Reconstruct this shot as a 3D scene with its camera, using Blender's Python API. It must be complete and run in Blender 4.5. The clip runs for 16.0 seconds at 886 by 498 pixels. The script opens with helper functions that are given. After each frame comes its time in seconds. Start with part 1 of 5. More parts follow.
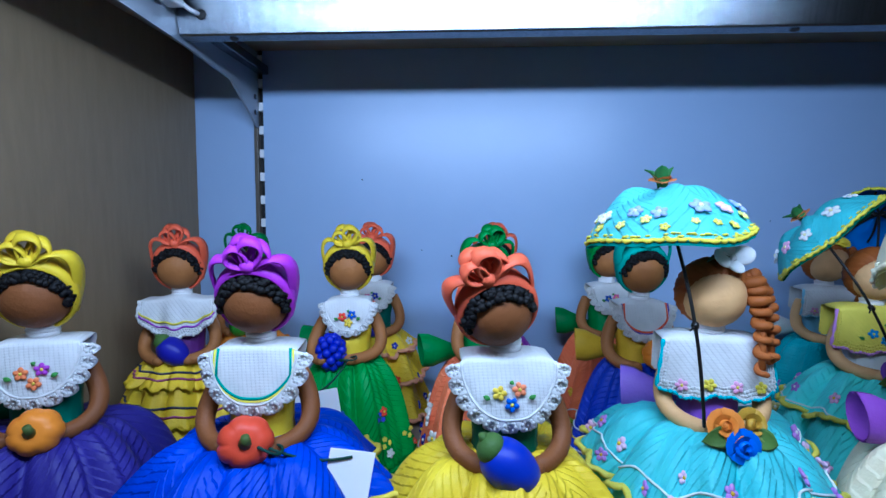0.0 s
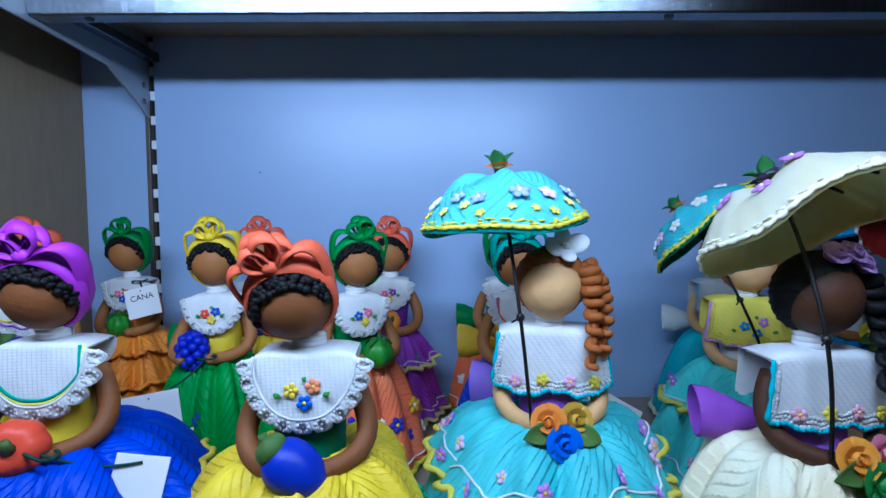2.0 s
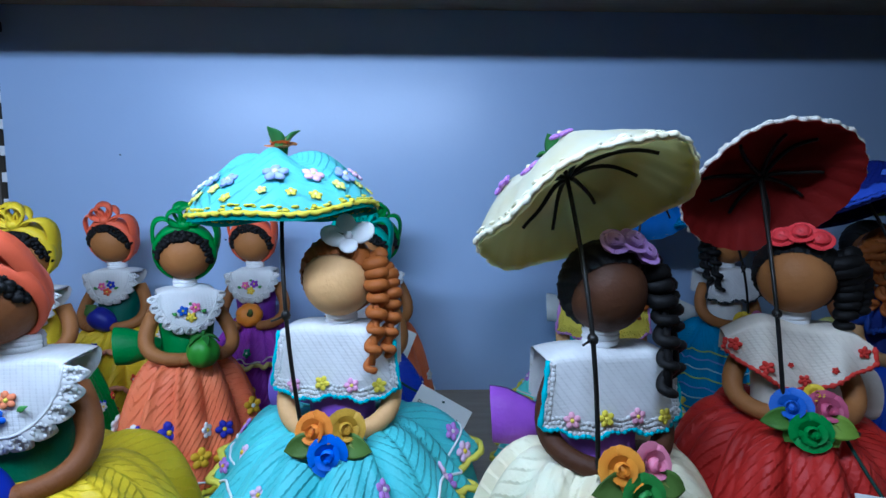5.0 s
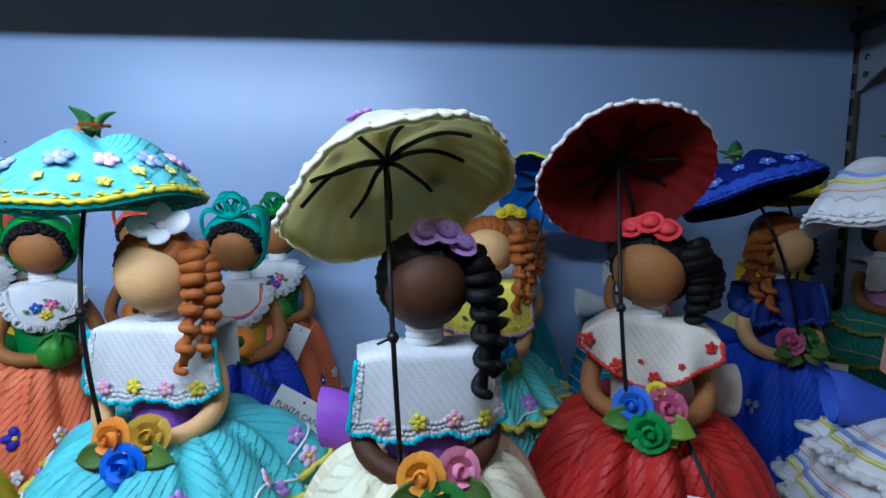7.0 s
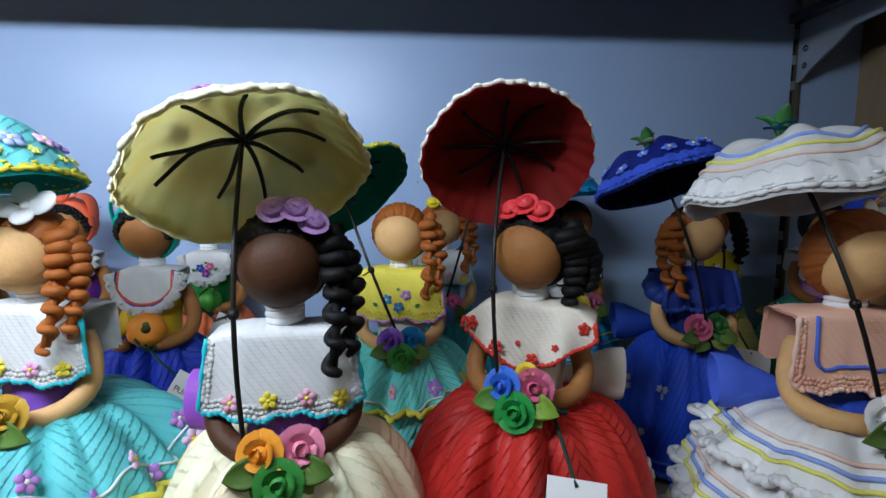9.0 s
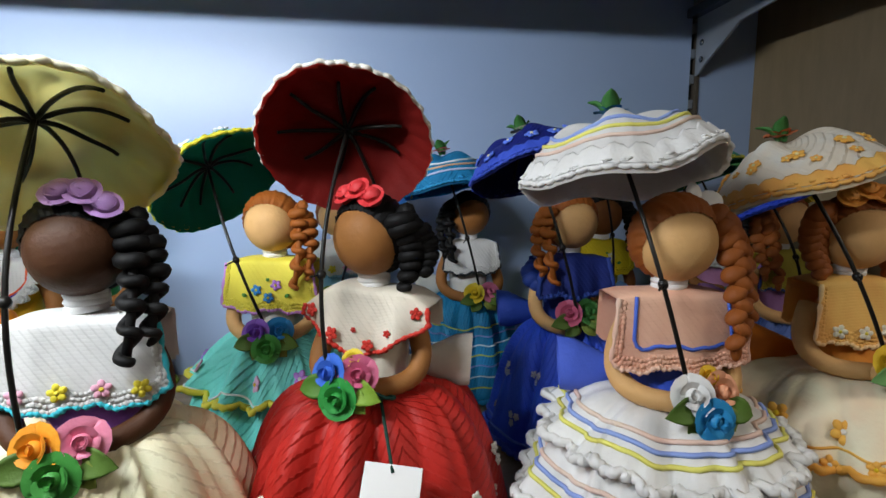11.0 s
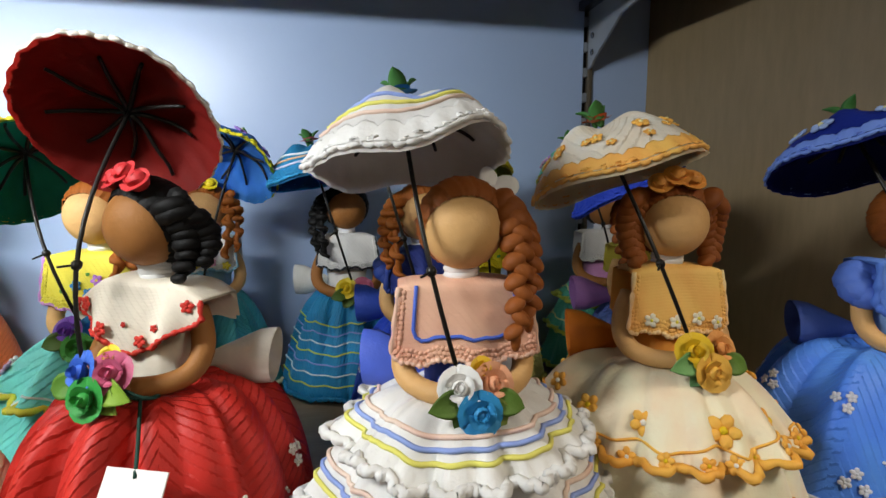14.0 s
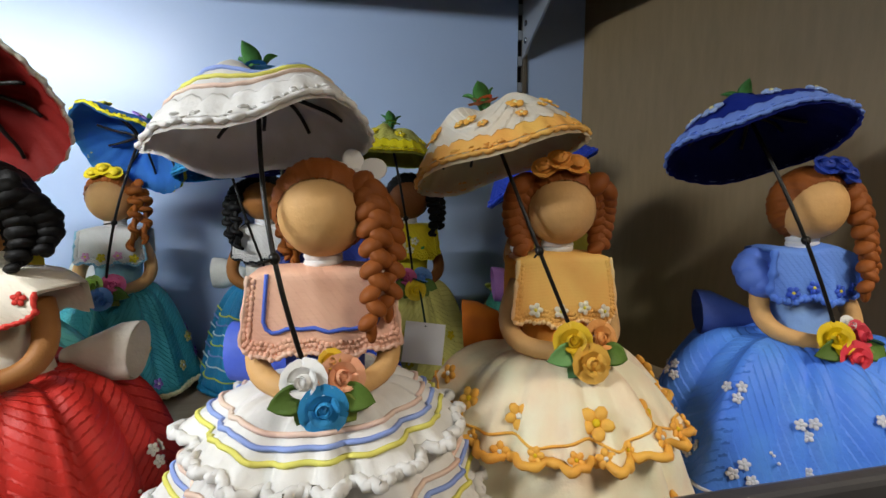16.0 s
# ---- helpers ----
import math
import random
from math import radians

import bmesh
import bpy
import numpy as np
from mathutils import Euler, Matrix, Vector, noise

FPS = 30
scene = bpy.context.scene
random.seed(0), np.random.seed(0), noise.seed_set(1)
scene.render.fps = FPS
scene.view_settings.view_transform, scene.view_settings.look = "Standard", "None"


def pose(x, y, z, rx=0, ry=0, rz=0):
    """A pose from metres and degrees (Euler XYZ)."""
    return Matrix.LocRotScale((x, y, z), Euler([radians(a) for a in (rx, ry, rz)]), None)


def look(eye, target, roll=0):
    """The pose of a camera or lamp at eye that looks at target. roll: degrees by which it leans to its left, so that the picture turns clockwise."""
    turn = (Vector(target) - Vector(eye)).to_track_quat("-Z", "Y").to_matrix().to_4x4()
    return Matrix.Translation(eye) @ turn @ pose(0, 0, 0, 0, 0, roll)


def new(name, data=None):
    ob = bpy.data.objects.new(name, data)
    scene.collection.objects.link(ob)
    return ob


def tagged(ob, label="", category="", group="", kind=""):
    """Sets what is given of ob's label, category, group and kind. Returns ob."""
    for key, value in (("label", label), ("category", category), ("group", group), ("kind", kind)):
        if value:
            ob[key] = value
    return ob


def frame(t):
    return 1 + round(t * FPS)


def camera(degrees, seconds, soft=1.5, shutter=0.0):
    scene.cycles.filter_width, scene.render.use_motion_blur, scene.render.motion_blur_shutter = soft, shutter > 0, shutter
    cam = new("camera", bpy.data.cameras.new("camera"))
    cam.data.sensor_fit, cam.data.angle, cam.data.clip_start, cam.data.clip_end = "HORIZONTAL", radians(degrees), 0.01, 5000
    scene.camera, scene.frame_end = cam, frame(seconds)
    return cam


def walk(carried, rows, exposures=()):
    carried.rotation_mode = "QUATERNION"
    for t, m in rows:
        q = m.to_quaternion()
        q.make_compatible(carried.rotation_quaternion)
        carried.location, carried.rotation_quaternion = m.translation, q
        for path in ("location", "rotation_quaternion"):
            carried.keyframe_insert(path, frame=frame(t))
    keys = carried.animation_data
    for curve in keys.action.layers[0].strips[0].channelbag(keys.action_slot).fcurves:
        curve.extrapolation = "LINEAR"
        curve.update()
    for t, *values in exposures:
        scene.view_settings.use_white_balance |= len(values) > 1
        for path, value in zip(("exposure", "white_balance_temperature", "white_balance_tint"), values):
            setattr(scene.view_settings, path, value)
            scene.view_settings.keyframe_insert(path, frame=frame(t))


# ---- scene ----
cam = camera(82.4, 16.0)
METRES, EYE, TILT, LEAN, TURN = 0.5, 0.197, -4.0, -0.1, 2.9
ROWS = [
    (0.0, 0.0, 0.0, 0.0, 0.0, 0.0, -0.0),
    (0.5, 0.0408, 0.0029, -0.0025, -0.54, 0.25, 0.03),
    (1.0, 0.0892, 0.0094, -0.0066, -1.24, 0.29, 0.11),
    (1.5, 0.1285, 0.019, -0.0112, -1.77, 0.3, 0.19),
    (2.0, 0.1636, 0.0282, -0.0131, -2.14, 0.15, 0.19),
    (2.5, 0.1992, 0.0352, -0.0156, -2.55, -0.06, 0.22),
    (3.0, 0.2326, 0.0395, -0.0144, -3.06, -0.15, 0.26),
    (5.5, 0.3907, 0.0785, -0.0103, -5.22, -1.71, 0.41),
    (6.0, 0.4275, 0.0857, -0.0112, -5.78, -1.85, 0.44),
    (6.5, 0.4616, 0.0887, -0.0128, -6.24, -1.96, 0.48),
    (7.0, 0.4938, 0.0877, -0.0146, -6.68, -2.18, 0.45),
    (7.5, 0.5238, 0.0853, -0.0187, -6.78, -2.34, 0.44),
    (8.0, 0.5507, 0.0804, -0.022, -6.11, -1.99, 0.39),
    (8.5, 0.5761, 0.0764, -0.0266, -6.54, -2.0, 0.37),
    (9.0, 0.6005, 0.0753, -0.0303, -7.13, -2.38, 0.42),
    (11.5, 0.7477, 0.0576, -0.0428, -11.51, -2.89, 0.78),
    (12.0, 0.7713, 0.0524, -0.044, -12.2, -2.89, 0.81),
    (12.5, 0.798, 0.0497, -0.0467, -12.62, -2.9, 0.87),
    (13.0, 0.8282, 0.0494, -0.0499, -13.0, -2.84, 0.92),
    (13.5, 0.8558, 0.0507, -0.0539, -13.23, -2.85, 0.95),
    (14.0, 0.8845, 0.0519, -0.056, -13.57, -2.84, 0.95),
    (14.5, 0.9139, 0.0518, -0.0596, -13.75, -2.95, 0.98),
    (15.0, 0.9389, 0.0495, -0.0613, -14.31, -2.95, 1.01),
    (15.5, 0.9628, 0.0488, -0.0637, -15.03, -3.13, 1.05),
    (16.0, 0.9836, 0.0485, -0.0665, -15.59, -3.31, 1.08),
]
# the phone meters and tints its picture anew as it slides along
EXPOSURES = [(0.0, -1.08, 4650, 10), (3.0, -1.12, 4700, 10), (5.5, -1.06, 4950, 10), (7.5, -0.92, 5250, 10), (9.0, -0.62, 5850, 10), (11.5, -0.02, 6750, 10), (12.5, 0.15, 7000, 10), (16.0, 0.40, 6900, 10)]
walk(cam, [(t, pose(0, 0, EYE, TILT, LEAN, TURN) @ pose(METRES * x, METRES * y, METRES * z, 90 + pitch, roll, yaw)) for t, x, y, z, yaw, pitch, roll in ROWS], EXPOSURES)

# light: the strip lamp under the upper shelf, an added fill over the viewer at the far end, and an added weak room fill
world = bpy.data.worlds.new("shop_air")
scene.world = world
world.use_nodes = True
world.node_tree.nodes["Background"].inputs[0].default_value = (0.55, 0.62, 0.8, 1)
world.node_tree.nodes["Background"].inputs[1].default_value = 0.03


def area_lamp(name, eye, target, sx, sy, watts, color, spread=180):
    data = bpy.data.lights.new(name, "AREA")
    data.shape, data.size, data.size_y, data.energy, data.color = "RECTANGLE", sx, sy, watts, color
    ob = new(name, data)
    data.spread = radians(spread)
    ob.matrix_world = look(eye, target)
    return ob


LAMP_X, LAMP_Y, LAMP_Z, LAMP_L = 0.01, 0.085, 0.356, 0.48
area_lamp("strip_light", (LAMP_X, LAMP_Y + 0.012, LAMP_Z - 0.006), (LAMP_X, 0.40, 0.12), LAMP_L, 0.02, 4.0, (0.86, 0.93, 1.0))
# unseen fill, added to brighten the dolls at the right end
area_lamp("far_end_fill", (0.86, -0.10, 0.47), (0.80, 0.30, 0.04), 0.22, 0.12, 0.95, (1.0, 0.93, 0.82), 115)
# weak lamp with no fixture, added so the surrounding room isn't black
area_lamp("room_fill", (0.4, -2.4, 1.385), (0.4, -2.4, 0.0), 1.2, 0.6, 8.0, (1.0, 0.95, 0.88))


# ---- materials ----
def lin(h):
    return tuple(((c / 12.92) if c <= 0.04045 else ((c + 0.055) / 1.055) ** 2.4) for c in (int(h[i:i + 2], 16) / 255 for i in (1, 3, 5)))


class Nodes:
    def __init__(self, name):
        self.m = bpy.data.materials.new(name)
        self.m.use_nodes = True
        self.t = self.m.node_tree
        self.b = self.t.nodes["Principled BSDF"]

    def add(self, kind, **kw):
        n = self.t.nodes.new(kind)
        for k, v in kw.items():
            n.inputs[k].default_value = v
        return n

    def link(self, a, b):
        self.t.links.new(a, b)


MATS = {}


def clay(color, quilt=0.0, rough=0.58, stitch=False, thin=0.0):
    """Air-drying modelling clay: slightly mottled, soft sheen, optionally scored with slanting lines."""
    key = (color, quilt, rough, stitch, thin)
    if key in MATS:
        return MATS[key]
    n = Nodes("clay_" + color[1:])
    co = n.add("ShaderNodeTexCoord")
    uv = n.add("ShaderNodeUVMap")
    big = n.add("ShaderNodeTexNoise", Scale=45.0, Detail=3.0)
    n.link(co.outputs["Object"], big.inputs["Vector"])
    ramp = n.t.nodes.new("ShaderNodeValToRGB")
    c = lin(color)
    ramp.color_ramp.elements[0].position, ramp.color_ramp.elements[1].position = 0.3, 0.72
    ramp.color_ramp.elements[0].color = (*[v * 0.8 for v in c], 1)
    ramp.color_ramp.elements[1].color = (*[min(0.80, v * 1.08 + 0.006) for v in c], 1)
    n.link(big.outputs["Fac"], ramp.inputs["Fac"])
    n.link(ramp.outputs["Color"], n.b.inputs["Base Color"])
    fine = n.add("ShaderNodeTexNoise", Scale=420.0, Detail=4.0)
    n.link(co.outputs["Object"], fine.inputs["Vector"])
    bump = n.add("ShaderNodeBump", Strength=0.12 if rough <= 0.45 else 0.16 if stitch else 0.32, Distance=0.0012)
    n.link(fine.outputs["Fac"], bump.inputs["Height"])
    last = bump
    if quilt:
        # slanting score lines, whose slant changes from gore to gore
        wave = n.t.nodes.new("ShaderNodeTexWave")
        wave.wave_type, wave.bands_direction, wave.wave_profile = "BANDS", "X", "SAW"
        wave.inputs["Scale"].default_value = quilt * 2.9
        wave.inputs["Distortion"].default_value = 0.12 if stitch else 1.6
        wave.inputs["Detail"].default_value = 2.0
        wave.inputs["Detail Scale"].default_value = 0.35
        n.link(uv.outputs["UV"], wave.inputs["Vector"])
        groove = n.t.nodes.new("ShaderNodeValToRGB")
        groove.color_ramp.elements[0].position, groove.color_ramp.elements[1].position = 0.0, 0.28
        n.link(wave.outputs["Fac"], groove.inputs["Fac"])
        # every line is pricked into short dashes
        dash = n.t.nodes.new("ShaderNodeTexWave")
        dash.wave_type, dash.bands_direction, dash.wave_profile = "BANDS", "Y", "SIN"
        dash.inputs["Scale"].default_value = 125.0
        dash.inputs["Distortion"].default_value = 0.6
        n.link(uv.outputs["UV"], dash.inputs["Vector"])
        keep = n.t.nodes.new("ShaderNodeMath")
        keep.operation = "MULTIPLY"
        keep.inputs[1].default_value = 0.0 if stitch else 0.45
        n.link(dash.outputs["Fac"], keep.inputs[0])
        both = n.t.nodes.new("ShaderNodeMath")
        both.operation = "MAXIMUM"
        n.link(groove.outputs["Color"], both.inputs[0])
        n.link(keep.outputs["Value"], both.inputs[1])
        b2 = n.add("ShaderNodeBump", Strength=0.24 if stitch else 0.66, Distance=0.0013)
        n.link(both.outputs["Value"], b2.inputs["Height"])
        n.link(bump.outputs["Normal"], b2.inputs["Normal"])
        last = b2
    if stitch:
        # pricked dots in rows between the lines
        dots = n.t.nodes.new("ShaderNodeTexWave")
        dots.wave_type, dots.bands_direction, dots.wave_profile = "BANDS", "Y", "SIN"
        dots.inputs["Scale"].default_value = 190.0
        dots.inputs["Distortion"].default_value = 0.3
        n.link(uv.outputs["UV"], dots.inputs["Vector"])
        mr = n.t.nodes.new("ShaderNodeMapRange")
        mr.inputs["From Max"].default_value = 0.5
        n.link(dots.outputs["Fac"], mr.inputs["Value"])
        b3 = n.add("ShaderNodeBump", Strength=0.14, Distance=0.0006)
        n.link(mr.outputs["Result"], b3.inputs["Height"])
        n.link(last.outputs["Normal"], b3.inputs["Normal"])
        last = b3
    n.link(last.outputs["Normal"], n.b.inputs["Normal"])
    n.b.inputs["Roughness"].default_value = rough
    n.b.inputs["Specular IOR Level"].default_value = 0.2 if color == "#060505" else 0.28
    if thin:
        # thin clay sheet that lets some light through
        tr = n.add("ShaderNodeBsdfTranslucent")
        n.link(ramp.outputs["Color"], tr.inputs["Color"])
        mix = n.add("ShaderNodeMixShader", Fac=thin)
        out = n.t.nodes["Material Output"]
        n.link(n.b.outputs["BSDF"], mix.inputs[1])
        n.link(tr.outputs["BSDF"], mix.inputs[2])
        n.link(mix.outputs["Shader"], out.inputs["Surface"])
    MATS[key] = n.m
    return n.m


def surface(name, c1, c2, scale, rough, metal=0.0, bump=0.0003, stretch=(1, 1, 1), fine=300.0):
    n = Nodes(name)
    co = n.add("ShaderNodeTexCoord")
    mp = n.t.nodes.new("ShaderNodeMapping")
    mp.inputs["Scale"].default_value = stretch
    n.link(co.outputs["Object"], mp.inputs["Vector"])
    big = n.add("ShaderNodeTexNoise", Scale=scale, Detail=6.0, Roughness=0.6)
    n.link(mp.outputs["Vector"], big.inputs["Vector"])
    ramp = n.t.nodes.new("ShaderNodeValToRGB")
    ramp.color_ramp.elements[0].position, ramp.color_ramp.elements[1].position = 0.3, 0.7
    ramp.color_ramp.elements[0].color, ramp.color_ramp.elements[1].color = (*c1, 1), (*c2, 1)
    n.link(big.outputs["Fac"], ramp.inputs["Fac"])
    n.link(ramp.outputs["Color"], n.b.inputs["Base Color"])
    sm = n.add("ShaderNodeTexNoise", Scale=fine, Detail=3.0)
    n.link(mp.outputs["Vector"], sm.inputs["Vector"])
    b = n.add("ShaderNodeBump", Strength=0.3, Distance=bump)
    n.link(sm.outputs["Fac"], b.inputs["Height"])
    n.link(b.outputs["Normal"], n.b.inputs["Normal"])
    n.b.inputs["Roughness"].default_value = rough
    n.b.inputs["Metallic"].default_value = metal
    return n.m


WALL = surface("blue_laminate", (0.34, 0.45, 0.66), (0.37, 0.48, 0.69), 6.0, 0.34, bump=0.0002)
LINEN = surface("linen_laminate", (0.205, 0.146, 0.075), (0.240, 0.174, 0.094), 22.0, 0.5, stretch=(7, 7, 1.2), fine=260.0)
BOARD = surface("oak_laminate", (0.27, 0.215, 0.145), (0.37, 0.30, 0.21), 14.0, 0.45, stretch=(1.2, 9, 9))
STEEL = surface("galvanised_steel", (0.14, 0.155, 0.17), (0.21, 0.225, 0.24), 20.0, 0.24, metal=1.0, stretch=(20, 1, 1))
PAINT = surface("grey_enamel", (0.27, 0.3, 0.34), (0.31, 0.34, 0.38), 20.0, 0.35, metal=0.3)
BLACK = surface("black_slot", (0.006, 0.006, 0.006), (0.01, 0.01, 0.01), 20.0, 0.6)
BROWN = surface("bronze_upright", (0.09, 0.075, 0.055), (0.11, 0.09, 0.07), 20.0, 0.4)
PLASTIC = surface("white_plastic", (0.72, 0.73, 0.75), (0.76, 0.77, 0.79), 20.0, 0.35)
PAPER = surface("white_card", (0.78, 0.77, 0.75), (0.82, 0.81, 0.79), 30.0, 0.6)
PLASTER = surface("shop_plaster", (0.5, 0.47, 0.42), (0.56, 0.53, 0.48), 3.0, 0.8)
TILE = surface("shop_tile", (0.3, 0.28, 0.25), (0.36, 0.33, 0.3), 3.0, 0.4)
RAILM = surface("dark_rail", (0.10, 0.10, 0.11), (0.15, 0.15, 0.16), 20.0, 0.3, metal=0.6)
WIRE = clay("#14120f", rough=0.35)
CORD = clay("#0c3a30", rough=0.7)
INK = clay("#15151a", rough=0.8)
GLOW = Nodes("lamp_diffuser")
GLOW.b.inputs["Emission Color"].default_value = (0.88, 0.94, 1, 1)
GLOW.b.inputs["Emission Strength"].default_value = 4.0
GLOW = GLOW.m


# ---- mesh building ----
class Geo:
    """Collects faces with a material and a flat coordinate each, then becomes one mesh."""

    def __init__(self):
        self.v, self.f, self.m, self.uv, self.mats = [], [], [], [], []

    def slot(self, mat):
        if mat not in self.mats:
            self.mats.append(mat)
        return self.mats.index(mat)

    def grid(self, fn, nu, nv, mat, closed=True, uvscale=(1, 1), uvfn=None):
        k, base = self.slot(mat), len(self.v)
        cols = nu if closed else nu + 1
        for j in range(nv + 1):
            for i in range(cols):
                self.v.append(tuple(fn(i / nu, j / nv)))
        for j in range(nv):
            for i in range(nu):
                a, b = i, (i + 1) % cols
                self.f.append((base + j * cols + a, base + j * cols + b, base + (j + 1) * cols + b, base + (j + 1) * cols + a))
                self.m.append(k)
                if uvfn:
                    mid = (i + 0.5) / nu
                    self.uv.append(tuple(uvfn(mid, uu / nu, vv / nv) for uu, vv in ((i, j), (i + 1, j), (i + 1, j + 1), (i, j + 1))))
                    continue
                u0, u1, v0, v1 = i / nu * uvscale[0], (i + 1) / nu * uvscale[0], j / nv * uvscale[1], (j + 1) / nv * uvscale[1]
                self.uv.append(((u0, v0), (u1, v0), (u1, v1), (u0, v1)))

    def ball(self, c, r, mat, nu=12, nv=8, rot=None):
        r = (r, r, r) if isinstance(r, (int, float)) else r
        c = Vector(c)

        def fn(u, v):
            a, b = 2 * math.pi * u, math.pi * v
            p = Vector((r[0] * math.sin(b) * math.cos(a), r[1] * math.sin(b) * math.sin(a), -r[2] * math.cos(b)))
            return c + (rot @ p if rot else p)
        self.grid(fn, nu, nv, mat, True, (0.06, 0.03))

    def tube(self, pts, radii, mat, n=8, caps=True):
        pts = [Vector(p) for p in pts]
        radii = radii if isinstance(radii, (list, tuple)) else [radii] * len(pts)
        rings, prev = [], None
        for i, p in enumerate(pts):
            d = (pts[min(i + 1, len(pts) - 1)] - pts[max(i - 1, 0)]).normalized()
            if prev is None:
                prev = d.orthogonal().normalized()
            prev = (prev - d * prev.dot(d)).normalized()
            w = d.cross(prev)
            rings.append([p + radii[i] * (math.cos(2 * math.pi * k / n) * prev + math.sin(2 * math.pi * k / n) * w) for k in range(n)])
        if caps:
            rings = [[pts[0]] * n] + rings + [[pts[-1]] * n]
        self.grid(lambda u, v: rings[min(len(rings) - 1, round(v * (len(rings) - 1)))][round(u * n) % n], n, len(rings) - 1, mat, True, (0.02, 0.05))

    def box(self, lo, hi, mat, bev=0.0):
        k, base = self.slot(mat), len(self.v)
        x0, y0, z0 = lo
        x1, y1, z1 = hi
        b = min(bev, (x1 - x0) / 3, (y1 - y0) / 3, (z1 - z0) / 3)
        if b <= 0:
            self.v += [(x, y, z) for z in (z0, z1) for y in (y0, y1) for x in (x0, x1)]
            quads = [(0, 2, 3, 1), (4, 5, 7, 6), (0, 1, 5, 4), (2, 6, 7, 3), (0, 4, 6, 2), (1, 3, 7, 5)]
            for q in quads:
                self.f.append(tuple(base + i for i in q))
                self.m.append(k)
                self.uv.append(((0, 0), (1, 0), (1, 1), (0, 1)))
            return
        bm = bmesh.new()
        bmesh.ops.create_cube(bm, size=1)
        for v in bm.verts:
            v.co = Vector(((x0 + x1) / 2 + v.co.x * (x1 - x0), (y0 + y1) / 2 + v.co.y * (y1 - y0), (z0 + z1) / 2 + v.co.z * (z1 - z0)))
        bmesh.ops.bevel(bm, geom=bm.edges[:], offset=b, segments=2, affect="EDGES", profile=0.5)
        bm.verts.index_update()
        self.v += [tuple(v.co) for v in bm.verts]
        for f in bm.faces:
            self.f.append(tuple(base + v.index for v in f.verts))
            self.m.append(k)
            self.uv.append(tuple((0, 0) for _ in f.verts))
        bm.free()

    def prism(self, outline, thick, mat, axis="x", at=0.0):
        """An outline of (a, b) pairs, extruded along an axis from at to at + thick."""
        k, base, n = self.slot(mat), len(self.v), len(outline)
        for t in (at, at + thick):
            for a, b in outline:
                self.v.append({"x": (t, a, b), "y": (a, t, b), "z": (a, b, t)}[axis])
        faces = [tuple(base + i for i in range(n))[::-1], tuple(base + n + i for i in range(n))]
        faces += [(base + i, base + (i + 1) % n, base + n + (i + 1) % n, base + n + i) for i in range(n)]
        for f in faces:
            self.f.append(f)
            self.m.append(k)
            self.uv.append(tuple((0, 0) for _ in f))

    def ribbon(self, pts, wide, w, mat, thick=0.0009):
        """A flat band along pts, of width w along wide (one direction, or one for each point), with thickness."""
        pts = [Vector(p) for p in pts]
        wides = [Vector(q).normalized() for q in wide] if isinstance(wide, list) else [Vector(wide).normalized()] * len(pts)
        sec = []
        for i, p in enumerate(pts):
            d = (pts[min(i + 1, len(pts) - 1)] - pts[max(i - 1, 0)]).normalized()
            wd = wides[i]
            nrm = d.cross(wd).normalized()
            ww = w[i] if isinstance(w, (list, tuple)) else w
            sec.append([p + wd * ww / 2 + nrm * thick * 0.4, p + nrm * thick, p - wd * ww / 2 + nrm * thick * 0.4, p - wd * ww / 2 - nrm * thick * 0.4, p - nrm * thick, p + wd * ww / 2 - nrm * thick * 0.4])
        self.grid(lambda u, v: sec[round(v * (len(sec) - 1))][round(u * 6) % 6], 6, len(sec) - 1, mat, True, (0.02, 0.05))

    def flower(self, c, nrm, size, petal, eye, petals=5):
        nrm = Vector(nrm).normalized()
        q = nrm.to_track_quat("Z", "Y").to_matrix()
        c = Vector(c)
        spin = (c.x * 91 + c.z * 57) * 10
        for i in range(petals):
            a = spin + 2 * math.pi * i / petals
            off = q @ Vector((math.cos(a), math.sin(a), 0.12)) * size * 0.55
            rot = q @ Matrix.Rotation(a, 3, "Z")
            self.ball(c + off, (size * 0.46, size * 0.38, size * 0.2), petal, 8, 5, rot)
        self.ball(c + nrm * size * 0.15, size * 0.24, eye, 7, 5)

    def petal(self, c, nrm, size, mat, ring, i):
        """One cupped petal of a rolled rose: whorl ring, place i."""
        nrm = Vector(nrm).normalized()
        q = nrm.to_track_quat("Z", "Y").to_matrix()
        c = Vector(c)
        num, rad, h, tip = ((2, 0.24, 0.62, 0.15), (3, 0.52, 0.44, 0.6), (3, 0.84, 0.18, 1.0))[ring]
        a0 = c.x * 400 + c.y * 130 + ring * 0.7 + 2 * math.pi * i / num
        arc = 2 * math.pi / num * 1.25

        def fn(u, v):
            side = 0 if u < 0.5 else 1
            uu = u * 2 if side == 0 else 2 - u * 2
            a = a0 + (uu - 0.5) * arc
            lift = math.sin(math.pi * min(1, max(0, uu))) ** 0.5
            r = rad * (0.55 + 0.45 * v) + tip * 0.35 * v * v - side * 0.09 + 0.06 * (uu - 0.5) + 0.02
            z = -0.25 + (h + 0.25) * v * (0.55 + 0.45 * lift) - tip * 0.15 * v ** 3
            return c + q @ (Vector((math.cos(a) * r, math.sin(a) * r, z)) * size)
        self.grid(fn, 12, 4, mat, True, (0.01, 0.01))

